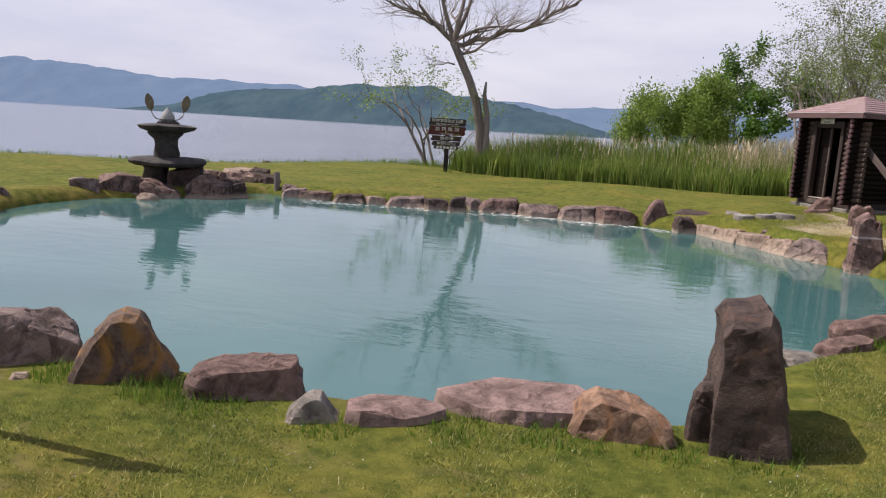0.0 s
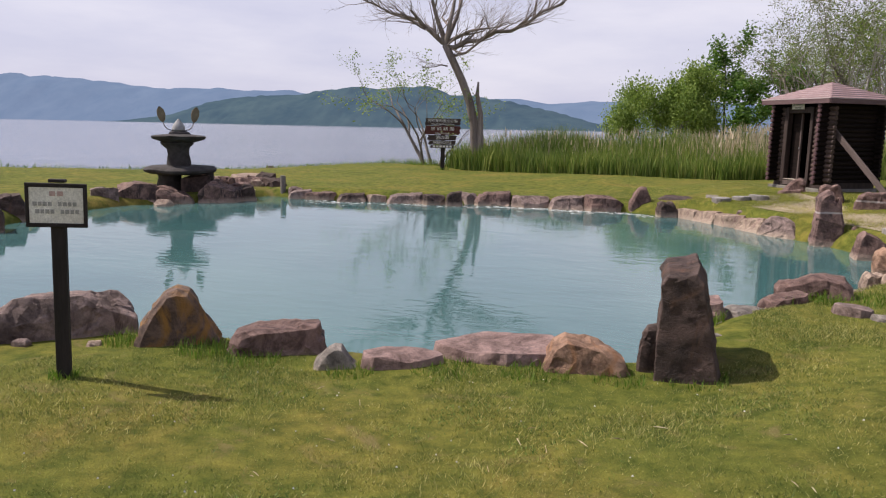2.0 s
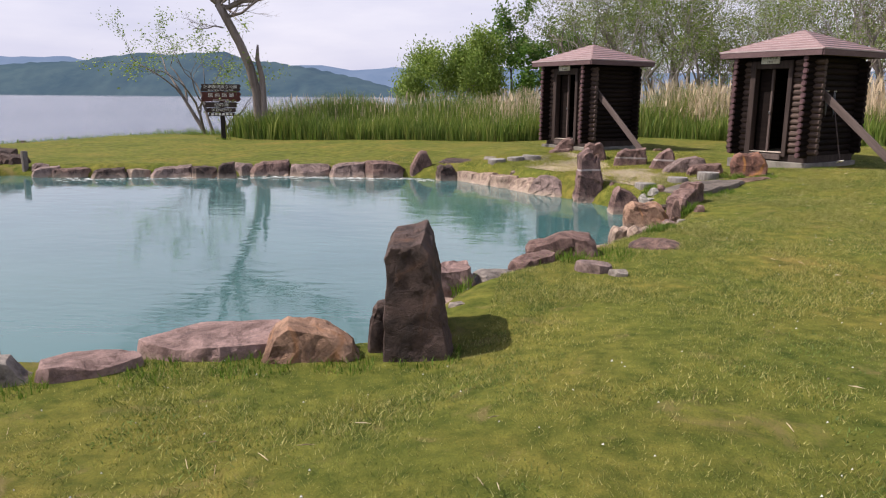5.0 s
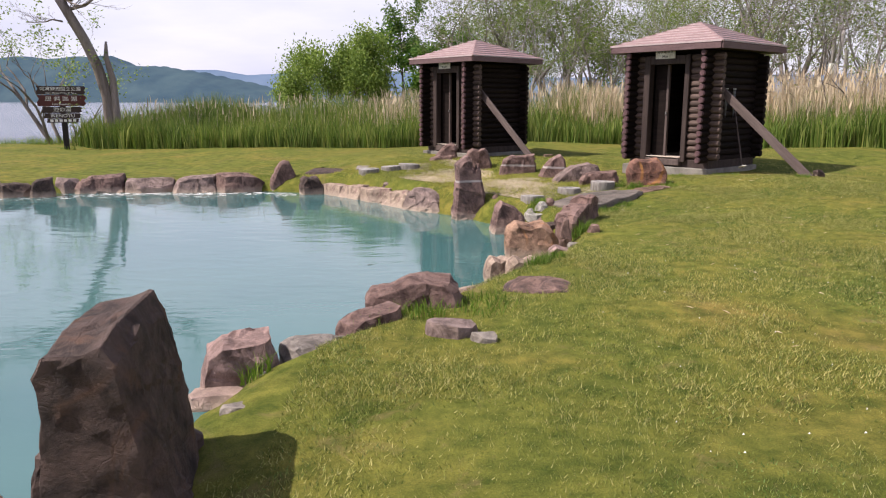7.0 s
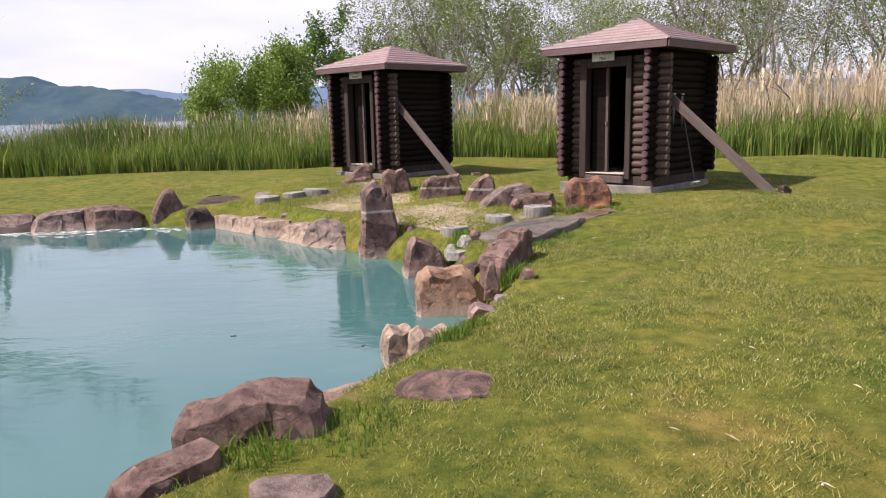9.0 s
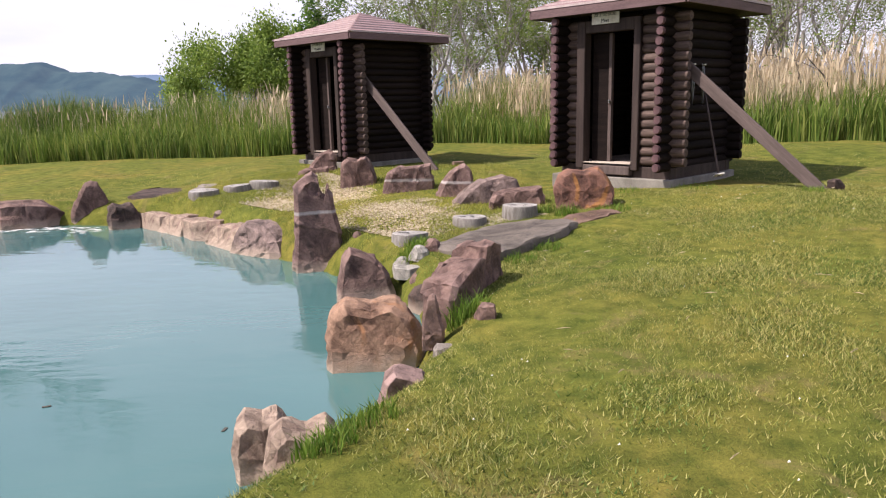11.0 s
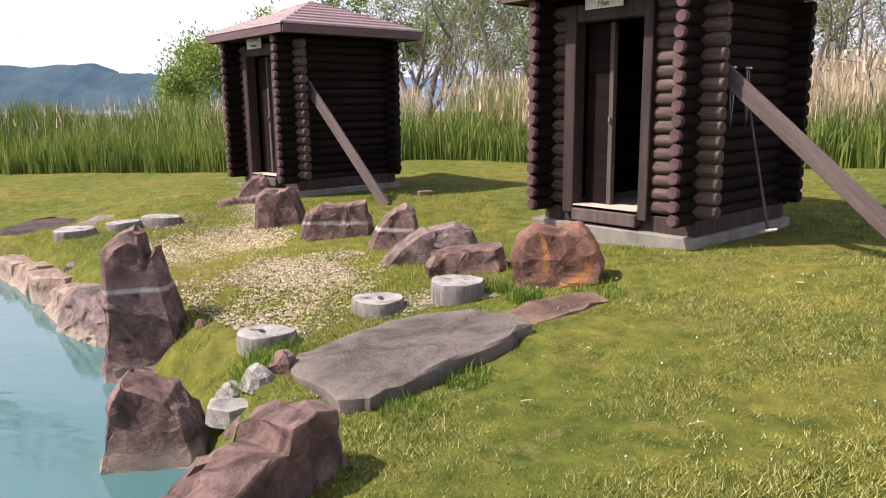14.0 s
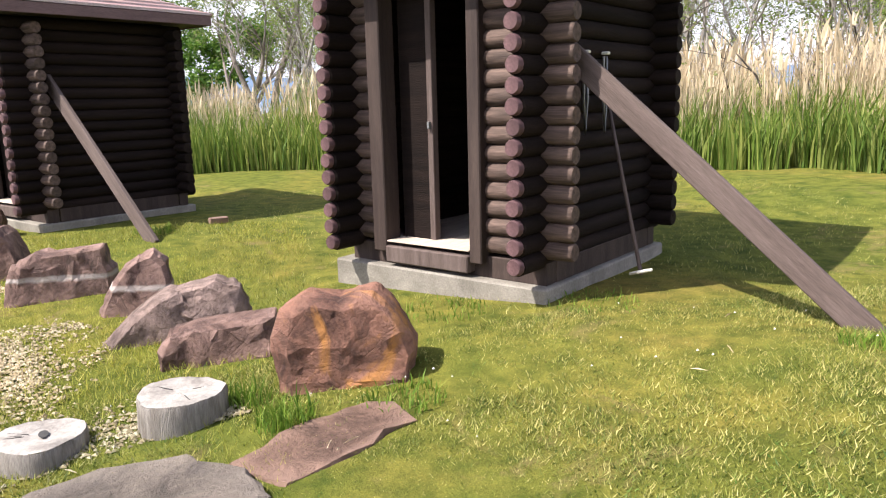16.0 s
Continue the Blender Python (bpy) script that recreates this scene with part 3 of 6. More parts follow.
# ---- rocks ----
def rock_points(style, rnd):
    j = lambda s=0.12: rnd.uniform(-s, s)
    pts = []
    if style == "block":
        for sx in (-0.5, 0.5):
            for sy in (-0.5, 0.5):
                pts += [(sx + j(0.08), sy + j(0.08), 0), (sx * 0.99 + j(0.07), sy * 0.98 + j(0.07), 0.5 + j(0.15)), (sx * 0.88 + j(0.09), sy * 0.88 + j(0.09), 0.88 + j(0.12))]
        pts += [(j(0.2), j(0.2), 1.0), (0.2 + j(), j(0.2), 0.97)]
    elif style == "slab":
        lean = rnd.choice((-1, 1)) * rnd.uniform(0.1, 0.3)
        for sx in (-0.5, 0.5):
            for sy in (-0.5, 0.5):
                pts += [(sx + j(0.06), sy + j(0.06), 0), (sx * 0.9 + j(0.08), sy * 0.9 + j(0.08), 0.68 + lean * sx * 2 + 0.12 * (sy > 0) + j(0.06))]
        pts += [(j(0.3), 0.25 + j(), 1.0), (-0.3 * lean / abs(lean) * -1, 0.1, 0.95), (0.52, j(0.2), 0.3), (-0.52, j(0.2), 0.3)]
    elif style == "peak":
        for i in range(8):
            a = i * math.pi / 4 + j(0.2)
            pts += [(0.52 * math.cos(a), 0.5 * math.sin(a), 0), (0.38 * math.cos(a) + j(0.06), 0.4 * math.sin(a) + j(0.06), 0.5 + j(0.15))]
        pts += [(-0.06 + j(), j(), 1.0), (0.1 + j(0.06), j(), 0.93), (-0.2, j(), 0.85)]
    elif style == "dome":
        for i in range(9):
            a = i * 2 * math.pi / 9 + j(0.2)
            pts += [(0.52 * math.cos(a), 0.5 * math.sin(a), 0), (0.46 * math.cos(a) + j(0.04), 0.45 * math.sin(a), 0.42 + j(0.1)), (0.26 * math.cos(a) + j(0.05), 0.26 * math.sin(a), 0.85 + j(0.06))]
        pts += [(j(), j(), 1.0)]
    elif style == "tall":
        for sx in (-0.5, 0.5):
            for sy in (-0.5, 0.5):
                pts += [(sx + j(0.05), sy + j(0.05), 0), (sx * 0.92 + j(0.05), sy * 0.9 + j(0.05), 0.45 + j(0.08)),
                        (sx * 0.62 - 0.1 + j(0.05), sy * 0.7 + j(0.08), 0.86 + 0.06 * (sx > 0) + j(0.05))]
        pts += [(-0.05 + j(0.08), 0.1, 1.0), (0.12, j(0.2), 0.97), (-0.38, 0, 0.93)]
    else:
        for i in range(9):
            a = i * 2 * math.pi / 9 + j(0.25)
            r = 0.5 + j(0.07)
            pts += [(r * math.cos(a), r * math.sin(a), 0), (r * 0.93 * math.cos(a), r * 0.93 * math.sin(a), 0.85 + j(0.15))]
    return pts


# side outlines of the stones that stand out, across and up, in shares of their size
OUTLINES = {
    "stand": [(-0.46, 0), (-0.47, 0.45), (-0.42, 0.68), (-0.46, 0.86), (-0.36, 0.95), (-0.06, 0.96), (0.1, 1.0), (0.2, 0.9), (0.24, 0.78), (0.34, 0.55), (0.43, 0.3), (0.5, 0.08), (0.5, 0)],
    "spire": [(-0.5, 0), (-0.44, 0.45), (-0.4, 0.62), (-0.41, 0.86), (-0.27, 0.93), (-0.08, 1.0), (0.05, 0.98), (0.09, 0.8), (0.15, 0.78), (0.2, 0.9), (0.26, 0.8), (0.36, 0.5), (0.48, 0.2), (0.5, 0)],
    "ridge": [(-0.5, 0), (-0.52, 0.5), (-0.47, 0.68), (-0.22, 0.8), (-0.04, 0.97), (0.14, 1.0), (0.38, 0.93), (0.48, 0.75), (0.51, 0.4), (0.5, 0)],
    "wedge": [(-0.5, 0), (-0.5, 0.42), (-0.44, 0.6), (-0.2, 0.72), (0.02, 0.84), (0.12, 0.8), (0.16, 0.96), (0.32, 1.0), (0.46, 0.9), (0.5, 0.5), (0.5, 0)],
    "gable": [(-0.5, 0), (-0.42, 0.35), (-0.28, 0.66), (-0.1, 0.95), (0.02, 1.0), (0.16, 0.96), (0.27, 0.7), (0.36, 0.42), (0.5, 0.1), (0.5, 0)],
    "split": [(-0.49, 0), (-0.5, 0.5), (-0.44, 0.85), (-0.3, 0.98), (-0.04, 0.9), (0.08, 0.97), (0.2, 1.0), (0.3, 0.88), (0.42, 0.6), (0.5, 0.3), (0.47, 0)],
    "slope": [(-0.5, 0), (-0.32, 0.4), (-0.1, 0.75), (0.08, 0.92), (0.28, 1.0), (0.45, 0.82), (0.5, 0.55), (0.5, 0)],
    "ledge": [(-0.5, 0), (-0.48, 0.3), (-0.4, 0.72), (-0.2, 0.9), (0.1, 0.94), (0.44, 1.0), (0.46, 0.62), (0.5, 0.5), (0.5, 0)],
    "hump": [(-0.5, 0), (-0.45, 0.35), (-0.36, 0.8), (-0.22, 1.0), (0.0, 0.92), (0.22, 0.8), (0.4, 0.5), (0.5, 0.12), (0.5, 0)],
}


def outline_mass(bm, style, w, d, h, sink, rnd):
    """A stone with a known side outline, full in the middle and chipped away towards its front and back."""
    line = [(x, z) for x, z in OUTLINES[style]]
    line = [(line[0][0] * 1.03, -sink / h)] + line + [(line[-1][0] * 1.03, -sink / h)]
    rings = []
    sheer = style in ("wedge", "stand")
    for y, s in ((-0.5, 0.95 if sheer else 0.84), (-0.34, 1.0), (0.3, 0.98), (0.5, 0.8)):
        jx, jz = rnd.uniform(-0.03, 0.03), rnd.uniform(-0.02, 0.02)
        rings.append([bm.verts.new(((x * s + jx) * w, y * d * (1 - (0.06 if sheer else 0.25) * max(z, 0)), (z * (0.45 + 0.55 * s) + jz * (z > 0)) * h)) for x, z in line])
    n = len(line)
    for a, b in zip(rings, rings[1:]):
        for i in range(n):
            bm.faces.new((a[i], a[(i + 1) % n], b[(i + 1) % n], b[i]))
    bm.faces.new(rings[0][::-1])
    bm.faces.new(rings[-1])
    bmesh.ops.recalc_face_normals(bm, faces=bm.faces[:])


def rock_mesh(w, d, h, style, tint, seed, sink):
    """A split stone: flat broken faces that meet in worn edges, with shallow steps and grain on them."""
    rnd = random.Random(seed * 7 + 1)
    bm = bmesh.new()
    size = (w * d * h) ** (1 / 3)
    if style in OUTLINES:
        outline_mass(bm, style, w, d, h, sink, rnd)
    else:
        for x, y, z in rock_points(style, rnd):
            bm.verts.new((x * w, y * d, z * h))
            if z == 0:
                bm.verts.new((x * w * 1.02, y * d * 1.02, -sink))
        hull = bmesh.ops.convex_hull(bm, input=bm.verts[:])
        gone = list({g for g in hull["geom_interior"] + hull["geom_unused"] if isinstance(g, bmesh.types.BMVert)})
        bmesh.ops.delete(bm, geom=gone, context="VERTS")
        # corners struck off along flat planes
        for k in range(3 if style == "flat" else 7):
            n = Vector((rnd.gauss(0, 1), rnd.gauss(0, 1), rnd.gauss(0.2, 0.55))).normalized()
            scl = Vector((n.x / w, n.y / d, n.z / h))
            far = max(scl.dot(v.co) for v in bm.verts)
            spot = scl * (far * rnd.uniform(0.72, 0.93) / scl.length_squared)
            cut = bmesh.ops.bisect_plane(bm, geom=bm.verts[:] + bm.edges[:] + bm.faces[:], plane_co=spot, plane_no=scl.normalized(), clear_outer=True)
            rim = [e for e in cut["geom_cut"] if isinstance(e, bmesh.types.BMEdge)]
            if rim:
                bmesh.ops.holes_fill(bm, edges=rim, sides=0)
    bmesh.ops.remove_doubles(bm, verts=bm.verts[:], dist=size * 0.015)
    bmesh.ops.bevel(bm, geom=[e for e in bm.edges if e.is_manifold and e.calc_face_angle(0) > 0.25], offset=size * 0.007, segments=1, affect="EDGES")
    bmesh.ops.triangulate(bm, faces=bm.faces[:])
    longest = 0.05 if max(w, h) < 1.5 and size > 0.2 else size * 0.18
    for _ in range(5):
        edges = [e for e in bm.edges if e.calc_length() > longest * 1.6]
        if not edges or len(bm.verts) > 2200:
            break
        bmesh.ops.subdivide_edges(bm, edges=edges, cuts=1)
        bmesh.ops.triangulate(bm, faces=[f for f in bm.faces if len(f.verts) > 3])
    bm.normal_update()
    s = Vector((seed * 3.1, seed * 1.7, 0))
    tilt = Matrix.Rotation(rnd.uniform(-0.5, 0.5), 3, "Y")
    calm = 0.5 if style == "flat" else 1.0
    for v in bm.verts:
        p = v.co / size
        q = tilt @ p
        n = noise.fractal(p * 1.6 + s, 1.0, 2.0, 3) * 0.02 + noise.fractal(p * 6 + s, 0.7, 2.1, 4) * 0.016
        q = q + noise.noise_vector(p * 1.3 + s) * 0.35
        bed = noise.cell(Vector((q.x * 1.3, q.y * 1.3, q.z * 3.6)) + s) * 0.032
        v.co += v.normal * size * (n + bed) * calm
    # bring the worn mass back to its full size
    xs, ys, zs = [v.co.x for v in bm.verts], [v.co.y for v in bm.verts], [v.co.z for v in bm.verts]
    fx, fy, fz = w / (max(xs) - min(xs)), d / (max(ys) - min(ys)), h / max(zs)
    for v in bm.verts:
        v.co = ((v.co.x - (max(xs) + min(xs)) / 2) * fx, (v.co.y - (max(ys) + min(ys)) / 2) * fy, v.co.z * (fz if v.co.z > 0 else 1))
    return from_bm("boulder", bm, ROCK[tint], True, 13)


def boulder(x, y, z, yaw, w, d, h, style, tint, seed, label, sink=None):
    sink = sink if sink is not None else (0.3 if z < -0.3 else 0.12)
    me = rock_mesh(w, d, h, style, tint, seed, sink)
    name = "stone" if h < 0.2 else "boulder"
    tagged(put(name, me, None, pose(x, y, z, 0, 0, yaw)), label, "rock", "stones round the pond")


boulder(-7.95, 1.83, -0.28, 57, 0.47, 0.37, 0.22, "block", "dark", 11, "dark angular boulder at the pond's grass edge")
boulder(-6.67, 1.93, -0.28, 52, 1.40, 0.61, 0.42, "block", "pinkgrey", 12, "large smooth pinkish-grey block at the pond's edge")
boulder(-5.45, 2.18, -0.28, 44, 0.8, 0.52, 0.56, "gable", "rusty", 13, "pointed rust-stained boulder at the grassy pond edge")
boulder(-4.56, 2.48, -0.28, 38, 0.95, 0.55, 0.27, "ledge", "redgrey", 14, "flat-topped reddish brown rock with dark face")
boulder(-3.84, 2.32, -0.28, 34, 0.40, 0.31, 0.2, "gable", "grey", 15, "small grey rounded stone in the grass")
boulder(-3.33, 2.62, -0.28, 29, 0.75, 0.46, 0.14, "flat", "pink", 16, "pale pink flat slab at the water's edge")
boulder(-2.64, 3.21, -0.28, 21, 1.25, 0.74, 0.17, "flat", "pink", 17, "long pale pink slab along the water's edge")
boulder(-1.88, 3.20, -0.28, 15, 0.8, 0.49, 0.31, "hump", "rust", 18, "rust-brown domed boulder in the grass")
boulder(-1.10, 3.64, -0.28, 8, 0.54, 1.0, 1.0, "stand", "dark", 19, "tall dark brown standing stone by the pond")
boulder(-1.35, 3.41, -0.28, 10, 0.25, 0.22, 0.47, "ledge", "dark", 20, "dark upright stone leaning on a taller one")
boulder(-1.14, 5.34, -0.33, 18, 0.56, 0.48, 0.36, "ledge", "pink", 21, "squared pink boulder at the water's edge")
boulder(-0.81, 5.14, -0.27, 15, 0.35, 0.25, 0.09, "flat", "grey", 22, "flat grey stone sunk in the grass")
boulder(-0.86, 4.56, -0.24, 17, 0.34, 0.22, 0.09, "flat", "grey", 23, "flat grey stone sunk in the grass")
boulder(-1.21, 5.03, -0.39, 20, 0.4, 0.3, 0.12, "flat", "pink", 24, "flat pink stone sunk at the water's edge")
boulder(-0.62, 5.66, -0.30, 35, 0.62, 0.5, 0.2, "slab", "grey", 25, "low flat grey rock at the pond's edge")
boulder(0.02, 6.55, -0.22, 4, 0.86, 0.5, 0.4, "ridge", "redgrey", 26, "large reddish brown boulder at the pond's edge")
boulder(-0.3, 6.02, -0.27, 40, 0.6, 0.36, 0.3, "ledge", "redgrey", 27, "low reddish rock beside a larger boulder")
boulder(0.62, 7.06, -0.25, 22, 0.85, 0.42, 0.17, "flat", "pale", 28, "flat pale stone at the waterline")
boulder(1.08, 6.83, -0.17, -6, 0.82, 0.42, 0.24, "slab", "brown", 29, "flat dark stone sunk in the lawn")
boulder(0.35, 5.72, -0.12, 1, 0.42, 0.36, 0.15, "flat", "pinkgrey", 30, "grey flat-topped stone in the grass")
boulder(0.59, 5.53, gz(0.59, 5.53) - 0.02, -2, 0.21, 0.15, 0.09, "flat", "grey", 31, "small flat stone in the grass")
boulder(0.84, 8.38, -0.36, 11, 0.34, 0.34, 0.32, "split", "pale", 32, "pale pointed rock standing in shallow water")
boulder(1.1, 8.14, -0.36, 10, 0.44, 0.36, 0.38, "split", "pale", 33, "pale pink angular rock at the waterline")
boulder(1.57, 8.82, -0.24, 1, 0.38, 0.32, 0.24, "hump", "pink", 34, "grey pink angular rock at the pond's edge")
boulder(1.45, 7.87, -0.12, 3, 0.15, 0.16, 0.08, "flat", "grey", 35, "small flat stone in the grass")
boulder(1.33, 9.98, -0.36, 4, 0.74, 0.56, 0.46, "split", "rust", 36, "rust-orange squared boulder standing in the water")
boulder(1.13, 11.76, -0.36, 10, 0.6, 0.5, 0.5, "hump", "redgrey", 37, "grey-red boulder standing in the water")
boulder(0.54, 13.1, -0.36, 10, 0.66, 0.5, 1.1, "spire", "redstripe", 38, "tall standing stone with a white vein in the pond")
boulder(1.99, 10.48, -0.14, 63, 1.06, 0.38, 0.5, "wedge", "redgrey", 39, "long reddish brown wedge of rock at the lawn's edge")
boulder(1.74, 9.68, -0.08, -2, 0.16, 0.14, 0.28, "gable", "brown", 40, "small upright stone in the grass")
boulder(2.11, 9.75, -0.02, -6, 0.17, 0.14, 0.12, "block", "brown", 41, "small brown stone lying on the lawn")
boulder(1.80, 9.42, gz(1.8, 9.42) - 0.02, -2, 0.15, 0.15, 0.07, "flat", "grey", 42, "small flat stone at the water's edge")
boulder(-0.02, 18.15, 0.20, 7, 0.62, 0.45, 0.48, "slope", "redgrey", 43, "red-grey angular boulder beside the gravel")
boulder(-0.1, 17.75, 0.14, 8, 0.62, 0.32, 0.26, "ledge", "redgrey", 44, "low red-grey block at the edge of the gravel")
boulder(0.77, 16.55, 0.14, 4, 0.6, 0.41, 0.5, "split", "redgrey", 45, "upright red-grey boulder beside the gravel")
boulder(1.56, 15.8, 0.18, 8, 0.82, 0.35, 0.4, "ledge", "redband", 46, "long red-grey block with a pale vein")
boulder(2.22, 15.28, 0.18, -3, 0.57, 0.29, 0.42, "slope", "redband", 47, "red-grey block with a pale vein beside the gravel")
boulder(2.6, 14.75, 0.12, 4, 0.95, 0.5, 0.36, "slope", "pinkgrey", 48, "low sloping pinkish grey rock")
boulder(2.95, 14.18, 0.14, 0, 0.74, 0.4, 0.24, "ledge", "redgrey", 49, "low pinkish brown rock at the gravel's edge")
boulder(3.66, 13.5, 0.24, -6, 0.74, 0.45, 0.44, "split", "orange", 50, "boulder with bright orange and rust-red faces")
boulder(-2.3, 16.4, -0.36, -47, 1.0, 0.6, 0.27, "flat", "pale", 51, "pale pink waterside stone")
boulder(-1.78, 15.85, -0.36, -47, 0.9, 0.6, 0.3, "ledge", "pale", 52, "pale pink waterside stone")
boulder(-1.25, 15.25, -0.36, -50, 0.95, 0.6, 0.3, "flat", "pale", 53, "pale pink waterside stone")
boulder(-0.22, 14.05, -0.36, -40, 0.95, 0.6, 0.42, "hump", "pinkgrey", 54, "pinkish grey waterside boulder")
boulder(-0.76, 14.68, -0.36, -48, 0.9, 0.6, 0.32, "ledge", "pale", 207, "pale pink waterside stone")
boulder(-1.12, 15.27, -0.10, 15, 0.22, 0.18, 0.13, "peak", "pinkgrey", 55, "small pinkish stone on the bank")
boulder(1.01, 13.00, -0.20, 4, 0.26, 0.12, 0.27, "peak", "redgrey", 56, "thin slab of red stone leaning on a bank")
boulder(1.50, 11.98, gz(1.5, 11.98) - 0.02, 1, 0.2, 0.18, 0.12, "dome", "white", 57, "small whitish pebble at the water's edge", 0.05)
boulder(1.67, 11.95, gz(1.67, 11.95), 0, 0.22, 0.2, 0.1, "dome", "white", 58, "small whitish pebble at the water's edge", 0.05)
boulder(1.56, 11.78, gz(1.56, 11.78), 0, 0.3, 0.2, 0.07, "flat", "white", 59, "small pale flat stone at the water's edge", 0.05)
boulder(1.80, 12.06, gz(1.8, 12.06), -1, 0.18, 0.17, 0.12, "dome", "redgrey", 60, "small reddish pebble at the water's edge", 0.05)
boulder(-3.66, 17.08, -0.36, 23, 0.73, 0.43, 0.69, "gable", "redgrey", 61, "triangular upright boulder at the far bank")
boulder(-2.90, 16.42, -0.36, 21, 0.51, 0.46, 0.40, "split", "dark", 62, "dark broken rock at the far bank")
boulder(-2.73, 17.66, -0.05, 19, 1.13, 1.70, 0.11, "flat", "dark", 63, "flat dark stone laid in the grass")
boulder(-1.66, 17.34, 0.05, 15, 0.86, 1.32, 0.10, "flat", "grey", 64, "flat grey stone laid in the grass")
boulder(-0.59, 17.66, 0.10, 10, 0.49, 0.77, 0.09, "flat", "grey", 65, "flat grey stone laid in the grass")
boulder(-13.03, 14.99, -0.39, 35, 0.73, 0.58, 0.30, "ledge", "pinkgrey", 66, "low weathered rock edging the pond's far bank")
boulder(-12.38, 15.12, -0.39, 34, 0.96, 0.76, 0.26, "flat", "brown", 67, "low weathered rock edging the pond's far bank")
boulder(-11.42, 15.20, -0.39, 31, 0.89, 0.71, 0.27, "ledge", "dark", 68, "low weathered rock edging the pond's far bank")
boulder(-10.77, 15.49, -0.39, 30, 0.66, 0.52, 0.24, "flat", "pale", 69, "low weathered rock edging the pond's far bank")
boulder(-9.96, 15.71, -0.39, 27, 1.14, 0.89, 0.32, "ledge", "pinkgrey", 70, "low weathered rock edging the pond's far bank")
boulder(-9.05, 15.67, -0.39, 25, 0.69, 0.55, 0.33, "flat", "dark", 71, "low weathered rock edging the pond's far bank")
boulder(-8.45, 15.67, -0.39, 24, 0.49, 0.39, 0.45, "ledge", "dark", 72, "low weathered rock edging the pond's far bank")
boulder(-8.29, 16.46, -0.39, 22, 0.63, 0.50, 0.36, "flat", "pinkgrey", 73, "low weathered rock edging the pond's far bank")
boulder(-7.68, 16.66, -0.39, 21, 1.12, 0.88, 0.42, "ledge", "redgrey", 74, "low weathered rock edging the pond's far bank")
boulder(-6.59, 16.76, -0.39, 18, 1.13, 0.89, 0.35, "flat", "pinkgrey", 75, "low weathered rock edging the pond's far bank")
boulder(-5.58, 16.82, -0.39, 15, 1.05, 0.82, 0.42, "ledge", "pinkgrey", 76, "low weathered rock edging the pond's far bank")
boulder(-4.58, 16.95, -0.39, 12, 1.19, 0.93, 0.46, "flat", "redgrey", 77, "low weathered rock edging the pond's far bank")
boulder(-15.19, 7.48, -0.39, 55, 0.83, 0.65, 0.61, "block", "dark", 78, "dark angular boulder at the lantern end of the pond")
boulder(-14.19, 6.17, -0.39, 56, 0.92, 0.72, 0.56, "slab", "dark", 79, "dark angular boulder at the lantern end of the pond")
boulder(-15.43, 8.26, -0.36, 53, 0.29, 0.23, 0.40, "block", "pinkgrey", 80, "small reddish stone at the water's edge")
boulder(-15.92, 10.63, -0.36, 49, 0.71, 0.56, 0.48, "block", "pinkgrey", 81, "reddish stone at the water's edge")
boulder(-15.68, 11.44, -0.39, 47, 1.07, 0.84, 0.62, "block", "brown", 82, "rounded brown boulder at the water's edge")
boulder(-14.92, 11.98, -0.39, 44, 1.02, 0.70, 0.5, "slab", "brown", 83, "low dark rock below a stone lantern")
boulder(-14.64, 11.32, -0.36, 45, 0.51, 0.35, 0.18, "dome", "pale", 84, "pale round stone lying in the shallows")
boulder(-15.07, 12.98, -0.36, 43, 0.86, 0.68, 0.71, "block", "dark", 85, "dark boulder supporting a stone lantern")
boulder(-14.24, 13.02, -0.39, 41, 1.31, 0.90, 0.6, "slab", "brown", 86, "craggy brown boulder jutting into the pond")
boulder(-13.92, 13.58, -0.39, 39, 0.71, 0.50, 0.5, "slab", "dark", 87, "craggy dark rock jutting into the pond")
boulder(-16.46, 15.65, -0.10, 41, 0.77, 1.21, 0.10, "flat", "pale", 88, "pale flat stone in a stony inlet")
boulder(-15.75, 15.38, -0.20, 40, 0.99, 1.54, 0.11, "flat", "pale", 89, "pale flat stone in a stony inlet")
boulder(-17.00, 17.67, -0.08, 39, 1.30, 2.01, 0.12, "flat", "pale", 90, "pale flat stone in a stony inlet")
boulder(-15.73, 16.20, -0.25, 39, 0.46, 0.37, 0.39, "slab", "brown", 91, "brown stone in a stony inlet")
boulder(-14.65, 15.58, -0.36, 38, 0.43, 0.34, 0.48, "block", "brown", 92, "brown stone in a stony inlet")
boulder(-14.54, 15.88, -0.36, 37, 0.25, 0.20, 0.42, "tall", "pale", 93, "upright pale stone beside a wooden post")
boulder(-13.34, 15.24, -0.36, 36, 0.50, 0.40, 0.33, "block", "pinkgrey", 94, "pinkish stone at the water's edge")
boulder(-15.68, 13.87, -0.10, 42, 0.54, 0.85, 0.10, "flat", "redgrey", 95, "red flat stone in a stony inlet")
boulder(-5.98, 1.72, -0.28, 50, 0.2, 0.12, 0.09, "dome", "pale", 201, "small pale stone lying in the grass")
boulder(-7.25, 1.55, -0.26, 50, 0.22, 0.15, 0.07, "dome", "pale", 202, "small pale stone lying in the grass")
boulder(-6.6, 1.45, -0.25, 20, 0.16, 0.1, 0.06, "block", "pinkgrey", 203, "small pinkish stone lying in the grass")
boulder(1.3, 7.98, -0.36, 10, 0.4, 0.32, 0.26, "hump", "pale", 204, "small angular stone at the waterline")
